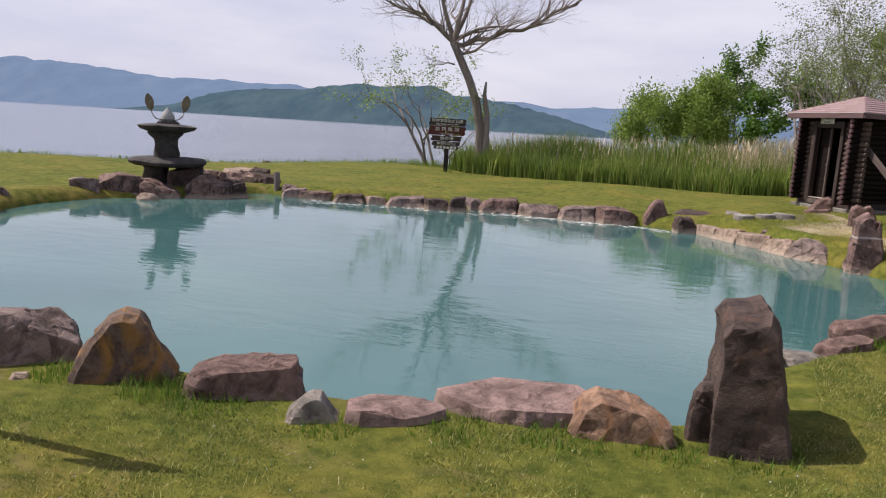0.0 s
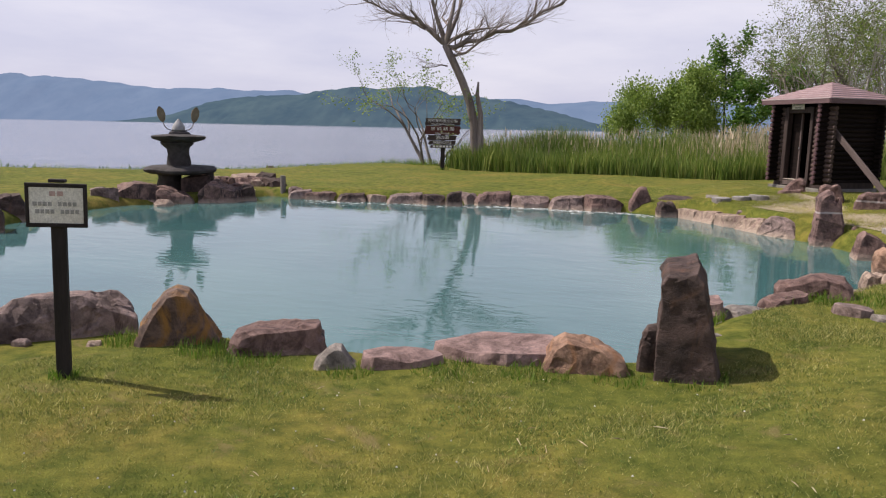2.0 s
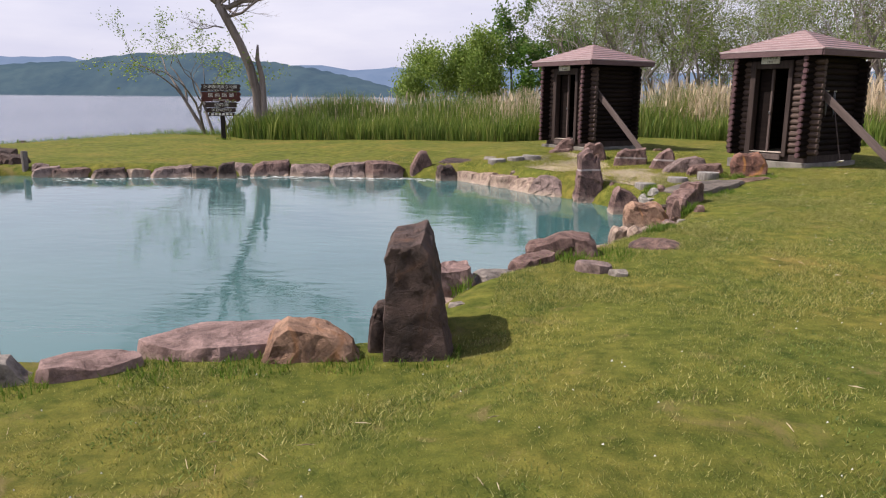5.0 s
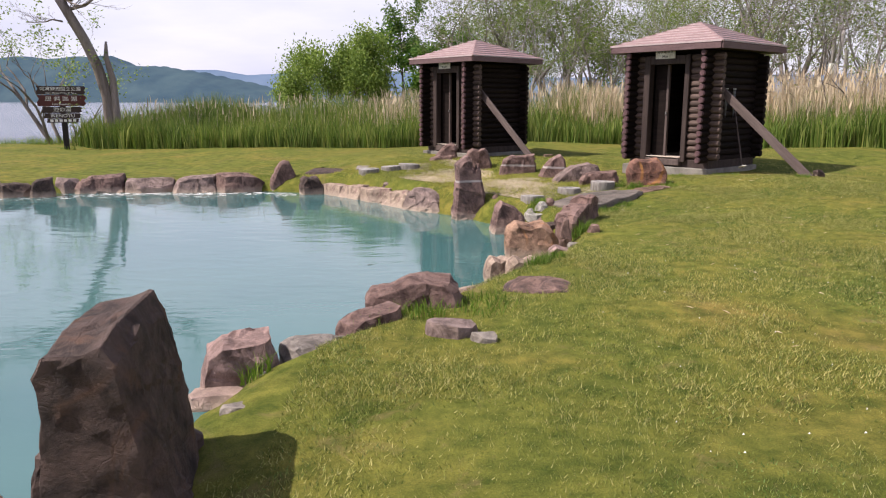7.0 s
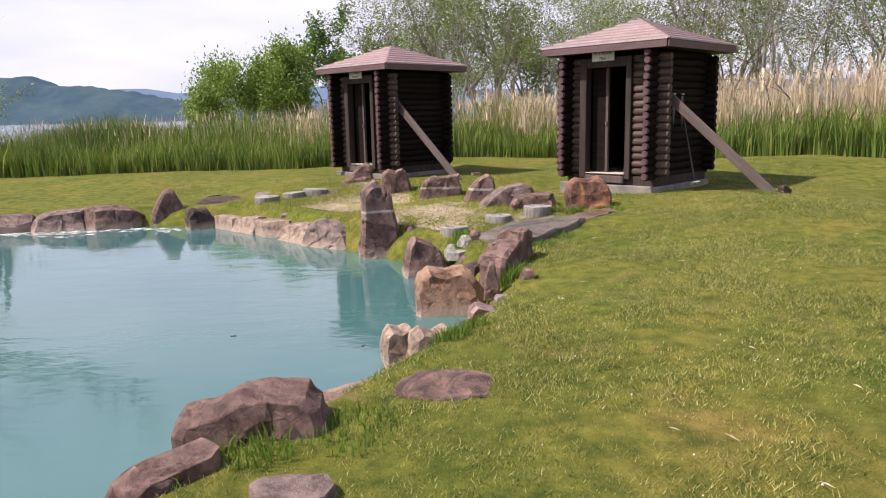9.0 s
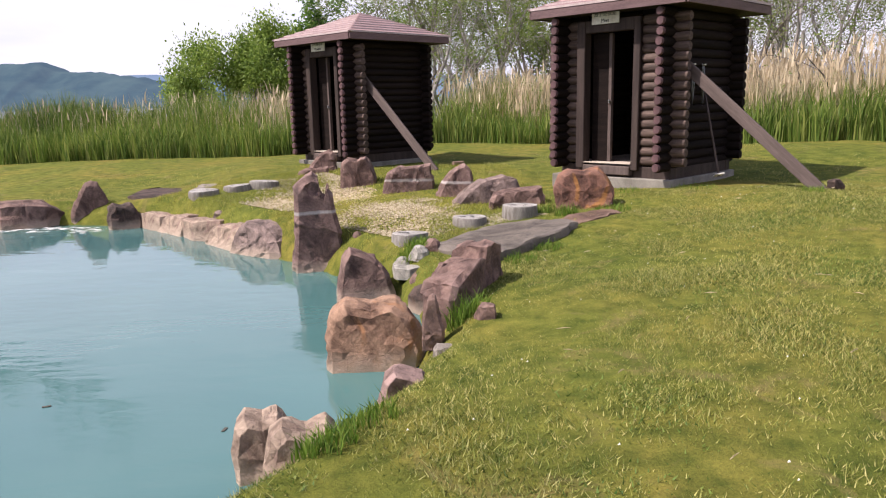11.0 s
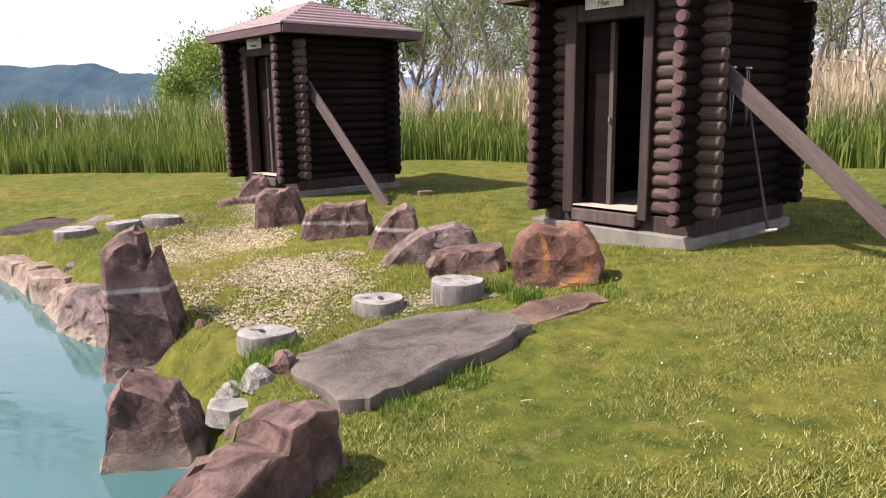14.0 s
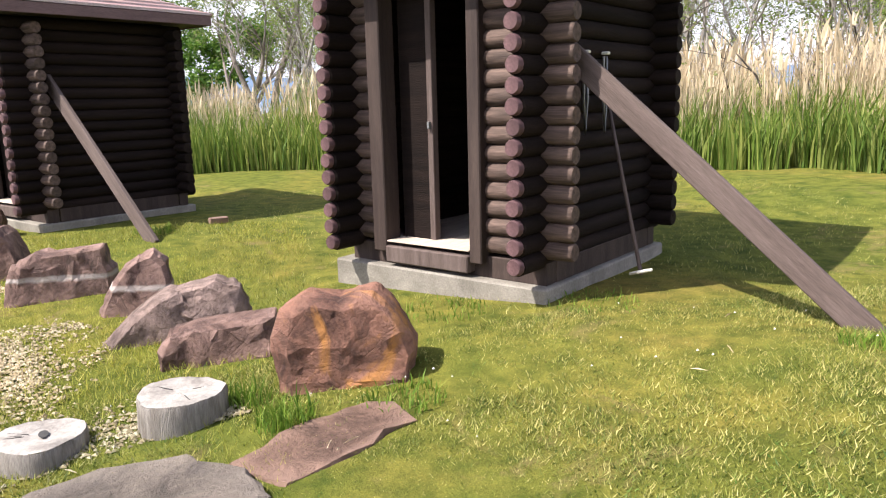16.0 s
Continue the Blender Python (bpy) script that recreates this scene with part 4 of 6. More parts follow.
boulder(1.78, 11.2, -0.36, 30, 0.4, 0.3, 0.26, "block", "dark", 205, "dark wet stone in a gap of the bank")
boulder(1.68, 11.65, -0.3, 70, 0.26, 0.2, 0.2, "block", "redgrey", 206, "small red-grey stone in a gap of the bank")
inlet_rnd = random.Random(19)
for k in range(26):
    ix, iy = inlet_rnd.uniform(-16.4, -14.2), inlet_rnd.uniform(13.3, 16.0)
    iw = inlet_rnd.uniform(0.35, 0.8)
    boulder(ix, iy, max(gz(ix, iy), -0.3) - 0.03, inlet_rnd.uniform(0, 180), iw, iw * 0.7, iw * inlet_rnd.uniform(0.35, 0.7), ("slab", "block")[k % 2], ("brown", "pale", "dark", "redgrey")[k % 4], 220 + k,
            "broken stone piled in the stony inlet")


# ---- log changing huts ----
HUT_LOGS, LOG_D = 17, 0.12


def hut(label, sign_rows):
    """A square log hut: notched corners, a door opening, low hipped roof, concrete plinth and a raking brace. Its front faces -y."""
    h = new("changing_hut")
    tagged(h, label, "hut", "log huts on the lawn")
    part("plinth", box_bm(1.88, 1.86, 0.4, 0.012, (-0.03, 0, -0.16)), CONCRETE, h, "pale concrete plinth")
    for x, y, sx, sy in ((0, -0.78, 1.72, 0.12), (0, 0.8, 1.72, 0.12), (-0.8, 0.01, 0.12, 1.44), (0.8, 0.01, 0.12, 1.44)):
        part("sill_beam", box_bm(sx, sy, 0.15, 0.006, (x, y, 0.113)), BOARD_DARK, h)
    part("floor", box_bm(1.5, 1.5, 0.05, 0.004, (0, 0, 0.19)), PALE_WOOD, h, "bare pale floor boards")
    # shaded tone on side and back logs, lit tone on the front
    long_log = from_bm("log", log_bm(2.08, LOG_D * 0.53, 10, 0.04, 1), LOG_SHADED, True, 40)
    front_a = from_bm("log", log_bm(0.52, LOG_D * 0.53, 10, 0.04, 2), LOG_LIT_WORN, True, 40)
    front_b = from_bm("log", log_bm(0.64, LOG_D * 0.53, 10, 0.04, 3), LOG_LIT_WORN, True, 40)
    end_cap = from_bm("log_end", log_bm(0.16, LOG_D * 0.46, 12, 0.03, 4), LOG_END, True, 40)
    rnd = random.Random(5)
    for i in range(HUT_LOGS):
        z = 0.15 + LOG_D * (i + 0.5)
        turn = rnd.uniform(0, 360)
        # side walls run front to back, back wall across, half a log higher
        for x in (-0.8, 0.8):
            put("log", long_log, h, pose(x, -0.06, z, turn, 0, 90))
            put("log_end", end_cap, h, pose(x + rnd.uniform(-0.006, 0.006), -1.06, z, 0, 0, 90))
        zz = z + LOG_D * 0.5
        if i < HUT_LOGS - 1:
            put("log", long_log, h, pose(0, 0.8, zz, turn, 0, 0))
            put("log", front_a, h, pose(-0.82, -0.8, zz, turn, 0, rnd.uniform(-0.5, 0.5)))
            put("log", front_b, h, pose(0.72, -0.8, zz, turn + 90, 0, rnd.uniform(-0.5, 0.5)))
    # inner lining, so that no light leaks between the logs
    part("lining", box_bm(0.03, 1.54, 2.1, 0, (-0.765, 0, 1.22)), LOG_SHADED, h)
    part("lining", box_bm(0.03, 1.54, 2.1, 0, (0.765, 0, 1.22)), LOG_SHADED, h)
    part("lining", box_bm(1.48, 0.03, 2.1, 0, (0, 0.765, 1.22)), LOG_SHADED, h)
    part("lining", box_bm(0.28, 0.03, 2.1, 0, (-0.62, -0.755, 1.22)), LOG_SHADED, h)
    part("lining", box_bm(0.42, 0.03, 2.1, 0, (0.56, -0.755, 1.22)), LOG_SHADED, h)
    part("inner_ceiling", box_bm(1.5, 1.5, 0.03, 0, (0, 0, 2.2)), LOG_SHADED, h)
    # door frame, lintel, sill and the half-open leaf
    part("door_post", box_bm(0.13, 0.16, 1.98, 0.008, (-0.51, -0.83, 1.13)), BOARD_DARK, h)
    part("door_post", box_bm(0.1, 0.16, 1.98, 0.008, (0.355, -0.83, 1.13)), BOARD_DARK, h)
    part("lintel", box_bm(0.745, 0.14, 0.16, 0.008, (-0.07, -0.83, 2.04)), BOARD_DARK, h)
    part("sill", box_bm(0.742, 0.18, 0.12, 0.008, (-0.07, -0.84, 0.13)), BRACE, h, "brown wooden door sill")
    part("threshold", box_bm(0.74, 0.3, 0.012, 0.003, (-0.07, -0.76, 0.222)), PALE_WOOD, h, "worn pale threshold board")
    # leaf coloured near black to carry the shade of the recess
    leaf = part("door", box_bm(0.27, 0.04, 1.73, 0.005, (-0.3, -0.70, 1.09)), LOG_SHADED, h, "sliding door standing open, recess shade put into its dark colour")
    part("edge_strip", box_bm(0.05, 0.06, 1.73, 0.004, (-0.15, -0.70, 1.09)), BRACE, leaf)
    part("latch", box_bm(0.02, 0.03, 0.05, 0.003, (-0.15, -0.74, 1.05)), METAL, leaf)
    # name plate over the door
    plate = part("sign_plate", box_bm(0.42, 0.02, 0.17, 0.003, (-0.11, -0.93, 2.145)), SIGN_WHITE, h, "cream sign plate over the door")
    for rows in sign_rows:
        text_part(plate, *rows)
    # roof: eaves board, then overlapping courses up to the ridge cap
    eave, rise, base = 1.18, 0.47, 2.24
    for k in range(4):
        part("fascia", box_bm(2 * eave - (0.0 if k % 2 else 0.05), 0.025, 0.11, 0.004, (0, -eave, base)), FASCIA, h, "", pose(0, 0, 0, 0, 0, 90 * k))
    part("soffit", box_bm(2 * eave - 0.06, 2 * eave - 0.06, 0.02, 0, (0, 0, base - 0.03)), BOARD_DARK, h)
    n = 8
    for k in range(4):
        for i in range(n):
            r0, r1 = (eave + 0.02) * (1 - i / n), (eave + 0.02) * (1 - (i + 1.12) / n)
            r1 = max(r1, 0.0)
            z0, z1 = base + 0.06 + rise * i / n, base + 0.06 + rise * min(1, (i + 1.12) / n)
            t = 0.03
            v = [(-r0, -r0, z0), (r0, -r0, z0), (r1, -r1, z1), (-r1, -r1, z1), (-r0, -r0, z0 + t), (r0, -r0, z0 + t), (r1, -r1, z1 + t * 0.3), (-r1, -r1, z1 + t * 0.3)]
            f = [(0, 3, 2, 1), (4, 5, 6, 7), (0, 1, 5, 4), (1, 2, 6, 5), (2, 3, 7, 6), (3, 0, 4, 7)]
            put("roof_course", mesh_from("roof_course", v, f, [ROOF, ROOF_EDGE], False, None, [0, 0, 1, 0, 0, 0]), h, pose(0, 0, 0, 0, 0, 90 * k))
    for k in range(4):
        a, b = Vector((-eave - 0.02, -eave - 0.02, base + 0.07)), Vector((0, 0, base + rise + 0.07))
        m = look((a + b) / 2, b)
        part("hip_cap", box_bm(0.05, 0.014, (b - a).length, 0.003), ROOF, h, "", pose(0, 0, 0, 0, 0, 90 * k) @ m)
    # raking brace against the side wall
    a, b = Vector((0.87, -0.66, 1.52)), Vector((2.66, -0.70, 0.0))
    part("brace", box_bm(0.145, 0.045, (b - a).length + 0.12, 0.006), BRACE, h, "weathered brown plank propping the wall", look((a + b) / 2, b, 90) @ pose(0, 0, 0, 0, 0, 4))
    return h


def text_part(parent, body, x, y, z, size, mat, squash=1.0, turn=0.0):
    cu = bpy.data.curves.new("lettering", "FONT")
    cu.body, cu.size, cu.align_x, cu.align_y, cu.extrude = body, size, "CENTER", "CENTER", 0.0015
    ob = bpy.data.objects.new("lettering", cu)
    scene.collection.objects.link(ob)
    me = bpy.data.meshes.new_from_object(ob.evaluated_get(bpy.context.evaluated_depsgraph_get()))
    bpy.data.objects.remove(ob)
    me.materials.clear()
    me.materials.append(mat)
    put("lettering", me, parent, pose(x, y, z, 90, 0, turn) @ Matrix.Diagonal((squash, 1, 1, 1)))


hut_1 = hut("dark brown log changing hut with an open doorway and Men sign", [("男子更衣室", -0.11, -0.944, 2.185, 0.07, INK), ("Men", -0.11, -0.944, 2.1, 0.07, INK)])
hut_1.matrix_world = pose(5.0, 15.4, 0.37, 0, 0, -48)
hut_2 = hut("dark brown log changing hut with propped side and open doorway", [("女子更衣室", -0.11, -0.944, 2.185, 0.07, INK), ("Women", -0.11, -0.944, 2.1, 0.06, INK)])
hut_2.matrix_world = pose(0.72, 19.45, 0.36, 0, 0, -48)


# ---- plants ----
def blades_mesh(name, px, py, pz, height, width, lean, mat, rng, curve=False, kink=0.5):
    """Many narrow blades: one triangle each, or a bent strip of three."""
    n = len(px)
    az = rng.uniform(0, 2 * np.pi, n)
    la, lm = rng.uniform(0, 2 * np.pi, n), lean * height * rng.uniform(0.2, 1.0, n)
    dx, dy = np.cos(az) * width / 2, np.sin(az) * width / 2
    base = np.stack([px, py, pz], -1)
    side = np.stack([dx, dy, 0 * dx], -1)
    tip = base + np.stack([np.cos(la) * lm, np.sin(la) * lm, height], -1)
    if not curve:
        v = np.stack([base - side, base + side, tip], 1).reshape(-1, 3)
        f = np.arange(3 * n).reshape(-1, 3)
    else:
        mid = base + np.stack([np.cos(la) * lm * 0.3, np.sin(la) * lm * 0.3, height * kink], -1)
        v = np.stack([base - side, base + side, mid - side * 0.8, mid + side * 0.8, tip], 1).reshape(-1, 3)
        o = 5 * np.arange(n)[:, None]
        f = np.concatenate([o + [0, 1, 3], o + [0, 3, 2], o + [2, 3, 4]], 0)
    me = bpy.data.meshes.new(name)
    me.vertices.add(len(v))
    me.vertices.foreach_set("co", v.ravel())
    me.loops.add(f.size)
    me.loops.foreach_set("vertex_index", f.ravel())
    me.polygons.add(len(f))
    me.polygons.foreach_set("loop_start", np.arange(0, f.size, 3))
    me.update(calc_edges=True)
    me.materials.append(mat)
    return me


REED_LINE = [(-14.2, 27.6), (-12.0, 26.0), (-8.6, 24.9), (-5.7, 24.6), (-2.0, 24.2), (2.0, 24.2), (4.5, 23.2), (7.5, 21.6), (9.4, 20.0), (11.0, 17.6), (14.0, 14.5), (19.0, 11.0)]


def reed_bed():
    rng = np.random.default_rng(4)
    line = np.array(REED_LINE)
    seg = np.hypot(*np.diff(line, axis=0).T)
    cum = np.concatenate([[0], np.cumsum(seg)])

    def along(n, depth0, depth1, power=1.0):
        s = rng.uniform(0, cum[-1], n)
        k = np.clip(np.searchsorted(cum, s) - 1, 0, len(seg) - 1)
        u = (s - cum[k]) / seg[k]
        p = line[k] + (line[k + 1] - line[k]) * u[:, None]
        d = (line[k + 1] - line[k]) / seg[k][:, None]
        nrm = np.stack([-d[:, 1], d[:, 0]], -1)
        wob = np.array([0.35 * noise.noise((a * 0.8, 0, 0)) + 0.2 * noise.noise((a * 2.6, 5, 0)) for a in s])
        dep = depth0 + (depth1 - depth0) * rng.uniform(0, 1, n) ** power + wob
        q = p + nrm * dep[:, None]
        return q[:, 0], q[:, 1], s, dep

    x, y, s, dep = along(56000, 0.0, 6.0, 1.3)
    tall = np.array([1 + 0.35 * noise.noise((a * 0.35, b * 0.3, 2)) for a, b in zip(x, y)])
    hgt = (0.7 + 0.6 * np.clip(dep / 2.5, 0, 1)) * tall * rng.uniform(0.5, 1.4, len(x))
    me = blades_mesh("reed_bed", x, y, ground_z(x, y) - 0.03, hgt, rng.uniform(0.018, 0.045, len(x)), 0.35, REED, rng, True, 0.6)
    tagged(put("reed_bed", me), "dense bed of fresh green reeds behind the lawn", "reeds", "", "stuff")
    x, y, s, dep = along(52000, 1.0, 9.0)
    right = np.clip((x + 6) / 12, 0.08, 1)
    keep = rng.uniform(0, 1, len(x)) < right
    x, y = x[keep], y[keep]
    hgt = rng.uniform(1.0, 2.3, len(x)) * np.array([1 + 0.18 * noise.noise((a * 0.4, b * 0.4, 7)) for a, b in zip(x, y)]) * np.clip(0.86 + x * 0.012, 0.8, 1.05)
    me = blades_mesh("dry_reeds", x, y, ground_z(x, y) - 0.03, hgt, rng.uniform(0.007, 0.018, len(x)), 0.28, STRAW, rng, True, 0.75)
    tagged(put("dry_reeds", me), "tall straw-coloured dry reed stalks with plumes", "reeds", "", "stuff")
    plume_x, plume_y, plume_z = x[::3], y[::3], (ground_z(x, y) + hgt)[::3]
    me = blades_mesh("reed_plumes", plume_x, plume_y, plume_z - 0.3, rng.uniform(0.2, 0.36, len(plume_x)), rng.uniform(0.03, 0.06, len(plume_x)), 0.4, STRAW, rng, True, 0.5)
    tagged(put("reed_plumes", me), "feathery straw-coloured reed plumes above the stalks", "reeds", "", "stuff")


reed_bed()


def tube(verts, faces, pts, radii, seg=6):
    """A tapered tube through the points."""
    start = None
    for k, (p, r) in enumerate(zip(pts, radii)):
        d = (pts[min(k + 1, len(pts) - 1)] - pts[max(k - 1, 0)]).normalized()
        u = d.cross(Vector((0.31, 0.87, 0.38))).normalized()
        w = d.cross(u)
        o = len(verts)
        for i in range(seg):
            a = 2 * math.pi * i / seg
            verts.append(tuple(p + u * (r * math.cos(a)) + w * (r * math.sin(a))))
        if start is not None:
            for i in range(seg):
                faces.append((start + i, start + (i + 1) % seg, o + (i + 1) % seg, o + i))
        start = o
    faces.append(tuple(range(start, start + seg)))


def limb(verts, faces, tips, rnd, p, d, length, radius, depth, spread=0.6, droop=0.0, kids=3, seg=6, wig=0.18):
    n = 5
    pts, q, dd = [p.copy()], p.copy(), d.normalized()
    for i in range(n):
        dd = (dd + Vector((rnd.gauss(0, wig), rnd.gauss(0, wig), rnd.gauss(0, wig * 0.7) - droop * i / n))).normalized()
        q = q + dd * (length / n)
        pts.append(q.copy())
    radii = [radius * (1 - 0.62 * i / n) for i in range(n + 1)]
    tube(verts, faces, pts, radii, seg if radius > 0.03 else 3 if radius < 0.012 else 4)
    if depth <= 0:
        tips.extend((a, dd) for a in pts[2:])
        return
    for k in range(kids + (1 if rnd.random() < 0.5 else 0)):
        at = rnd.uniform(0.35, 1.0) if k else 1.0
        i = min(int(at * n), n - 1)
        base = pts[i].lerp(pts[i + 1], at * n - i if at < 1 else 1.0)
        nd_ = (dd + Vector((rnd.gauss(0, spread), rnd.gauss(0, spread), rnd.gauss(0.1, spread * 0.7)))).normalized()
        limb(verts, faces, tips, rnd, base, nd_, length * rnd.uniform(0.55, 0.78), max(radii[i] * rnd.uniform(0.5, 0.72), 0.004), depth - 1, spread, droop, kids, seg, wig)


def leaves_mesh(name, tips, rnd, per, size, scatter, mat):
    verts, faces = [], []
    for p, d in tips:
        for _ in range(per):
            c = p + Vector((rnd.gauss(0, scatter), rnd.gauss(0, scatter), rnd.gauss(0, scatter)))
            a = Vector((rnd.gauss(0, 1), rnd.gauss(0, 1), rnd.gauss(0, 0.6))).normalized()
            b = a.cross(Vector((rnd.gauss(0, 1), rnd.gauss(0, 1), rnd.gauss(0, 1)))).normalized()
            s = size * rnd.uniform(0.6, 1.3)
            o = len(verts)
            verts += [tuple(c - a * s), tuple(c + b * s * 0.5), tuple(c + a * s), tuple(c - b * s * 0.5)]
            faces += [(o, o + 1, o + 2, o + 3)]
    return mesh_from(name, verts, faces, mat)


def tree(name, stems, bark, leaf, per, size, scatter, seed, label, depth=3, kids=3, spread=0.6, category="tree"):
    """stems: (base x, y, direction, length, radius)."""
    rnd = random.Random(seed)
    root = new(name)
    tagged(root, label, category, "trees by the lake")
    verts, faces, tips = [], [], []
    for x, y, d, length, radius in stems:
        limb(verts, faces, tips, rnd, Vector((x, y, -0.3)), Vector(d), length, radius, depth, spread, 0.0, kids)
    put("trunk", mesh_from("trunk", verts, faces, bark, True), root)
    if leaf:
        put("crown", leaves_mesh("crown", tips, rnd, per, size, scatter, leaf), root)
    return root


def dead_tree():
    """The bare, leaning tree with a broken side stem, by the shore."""
    rnd = random.Random(12)
    root = new("bare_tree")
    tagged(root, "bare leaning tree with pale bark and a broken stem", "tree", "trees by the lake")
    verts, faces, tips = [], [], []
    V = Vector
    tv, tf, sv, sf = [], [], [], []
    trunk = [V((0.12, 0, -0.4)), V((0.1, 0, 0.6)), V((0.05, 0, 1.8)), V((-0.2, 0, 2.9)), V((-0.55, 0.05, 3.8)), V((-0.95, 0.1, 4.6)), V((-1.3, 0.1, 5.3))]
    tube(tv, tf, trunk, [0.3, 0.215, 0.19, 0.18, 0.17, 0.165, 0.16], 12)
    tube(sv, sf, [V((0.3, -0.1, -0.3)), V((0.3, -0.1, 1.2)), V((0.28, -0.05, 2.4)), V((0.12, -0.05, 3.2)), V((0.16, -0.05, 3.75))], [0.2, 0.15, 0.12, 0.09, 0.04], 9)
    f = trunk[-1]

    def sweep(pts, r0, kids, length):
        pts = [q for a, b in zip(pts, pts[1:]) for q in (a, a.lerp(b, 0.5) + V((rnd.gauss(0, 0.09), rnd.gauss(0, 0.09), rnd.gauss(0, 0.1))))] + pts[-1:]
        tube(verts, faces, pts, [r0 * (1 - 0.75 * i / (len(pts) - 1)) for i in range(len(pts))], 8)
        for i in range(1, len(pts)):
            for _ in range(kids):
                u = rnd.random()
                p = pts[i - 1].lerp(pts[i], u)
                d = (pts[i] - pts[i - 1]).normalized() + V((rnd.gauss(0, 0.5), rnd.gauss(0, 0.5), 0.45 + rnd.gauss(0, 0.35)))
                limb(verts, faces, tips, rnd, p, d, length * rnd.uniform(0.6, 1.2), r0 * 0.34 * (1.1 - 0.5 * i / len(pts)), 3, 0.42, 0, 2, 5, 0.12)

    sweep([f, f + V((-0.5, 0, 0.6)), f + V((-1.7, 0.2, 1.1)), f + V((-3.0, 0.1, 1.6)), f + V((-4.3, 0.2, 2.3))], 0.09, 5, 1.2)
    sweep([f + V((0, 0, -0.1)), f + V((0.9, -0.1, 0.15)), f + V((2.1, -0.2, 0.55)), f + V((3.6, -0.3, 1.0)), f + V((4.9, -0.3, 1.7)), f + V((5.7, -0.3, 2.6))], 0.12, 4, 1.3)
    for d, length, r in (((-0.75, -0.2, 0.85), 2.3, 0.12), ((-0.35, 0.2, 1.0), 2.5, 0.13), ((0.05, -0.2, 1.0), 2.5, 0.13), ((0.4, 0.3, 0.95), 2.4, 0.12), ((0.75, 0, 0.7), 2.0, 0.10), ((-0.1, 0.5, 0.9), 2.2, 0.10)):
        limb(verts, faces, tips, rnd, f, V(d), length, r, 4, 0.42, 0, 2, 7, 0.17)
    sweep([f + V((0.15, 0, -0.6)), f + V((0.9, -0.3, -0.35)), f + V((1.6, -0.4, 0.2)), f + V((2.2, -0.4, 0.8))], 0.07, 2, 0.7)
    sweep([f + V((0.1, 0, -0.9)), f + V((-0.4, -0.2, -0.95)), f + V((-1.0, -0.3, -1.0))], 0.035, 2, 0.4)
    put("trunk", mesh_from("trunk", tv, tf, BARK_PALE, True), root)
    put("broken_stem", mesh_from("broken_stem", sv, sf, BARK_PALE, True), root)
    put("crown", mesh_from("crown", verts, faces, BARK_PALE, True), root)
    root.matrix_world = pose(-12.6, 27.4, gz(-12.6, 27.4), 0, 0, 22)


dead_tree()

sapling = tree("young_willow", [(0, 0, (-0.6, 0.1, 0.9), 3.0, 0.10), (0.1, 0.1, (-0.15, 0.1, 1.0), 2.4, 0.08), (0.3, 0, (0.4, 0, 0.9), 1.6, 0.07), (-0.1, 0, (-0.5, -0.1, 0.95), 2.6, 0.07)],
               BARK_GREY, LEAF_LIGHT, 9, 0.05, 0.15, 21, "slender leaning willow with sparse young leaves", 3, 2, 0.45)
sapling.matrix_world = pose(-15.6, 29.2, gz(-15.6, 29.2), 0, 0, 22) @ Matrix.Scale(1.18, 4)

bush_a = tree("willow_bush", [(i * 0.6 - 1.2, (i % 2) * 0.5, (0.25 * (i - 2), 0.1, 1.0), 2.3, 0.09) for i in range(5)],
              BARK_GREY, LEAF_LIGHT, 44, 0.085, 0.34, 31, "rounded light green willow bush beyond the reeds", 3, 3, 0.6)
bush_a.matrix_world = pose(-6.1, 38, 0.1, 0, 0, 0) @ Matrix.Diagonal((0.74, 0.74, 1.06, 1))

broad_a = tree("broadleaf_tree", [(0, 0, (0.05, 0, 1.0), 5.0, 0.2), (0.7, 0.2, (0.2, 0.1, 1.0), 4.4, 0.16), (1.6, 0, (0.1, 0, 1), 4.6, 0.15)],
               BARK_DARK, LEAF_DARK, 26, 0.17, 0.34, 41, "tall dark green broadleaf tree with open crown", 3, 3, 0.55)
broad_a.matrix_world = pose(-4.4, 57, 0.2, 0, 0, 0) @ Matrix.Scale(0.8, 4)
twig_a = tree("grey_twiggy_tree", [(0, 0, (0.05, 0, 1.0), 4.2, 0.2), (0.5, 0.2, (0.35, 0.1, 1.0), 3.6, 0.15), (-0.4, 0, (-0.3, 0.2, 1), 3.7, 0.15)],
              BARK_GREY, LEAF_GREY, 3, 0.055, 0.14, 51, "grey twiggy tree coming into sparse leaf", 4, 3, 0.5)
twig_a.matrix_world = pose(0.5, 44, 0.4, 0, 0, 0)
mid_a = tree("leafy_woodland_tree", [(0, 0, (0.0, 0, 1.0), 4.4, 0.18), (0.6, 0.2, (0.3, 0.1, 1.0), 3.4, 0.12)],
             BARK_GREY, LEAF_OLIVE, 20, 0.09, 0.26, 61, "woodland tree in olive-green young leaf", 3, 3, 0.6)
mid_a.matrix_world = pose(6, 46, 0.4, 0, 0, 0)

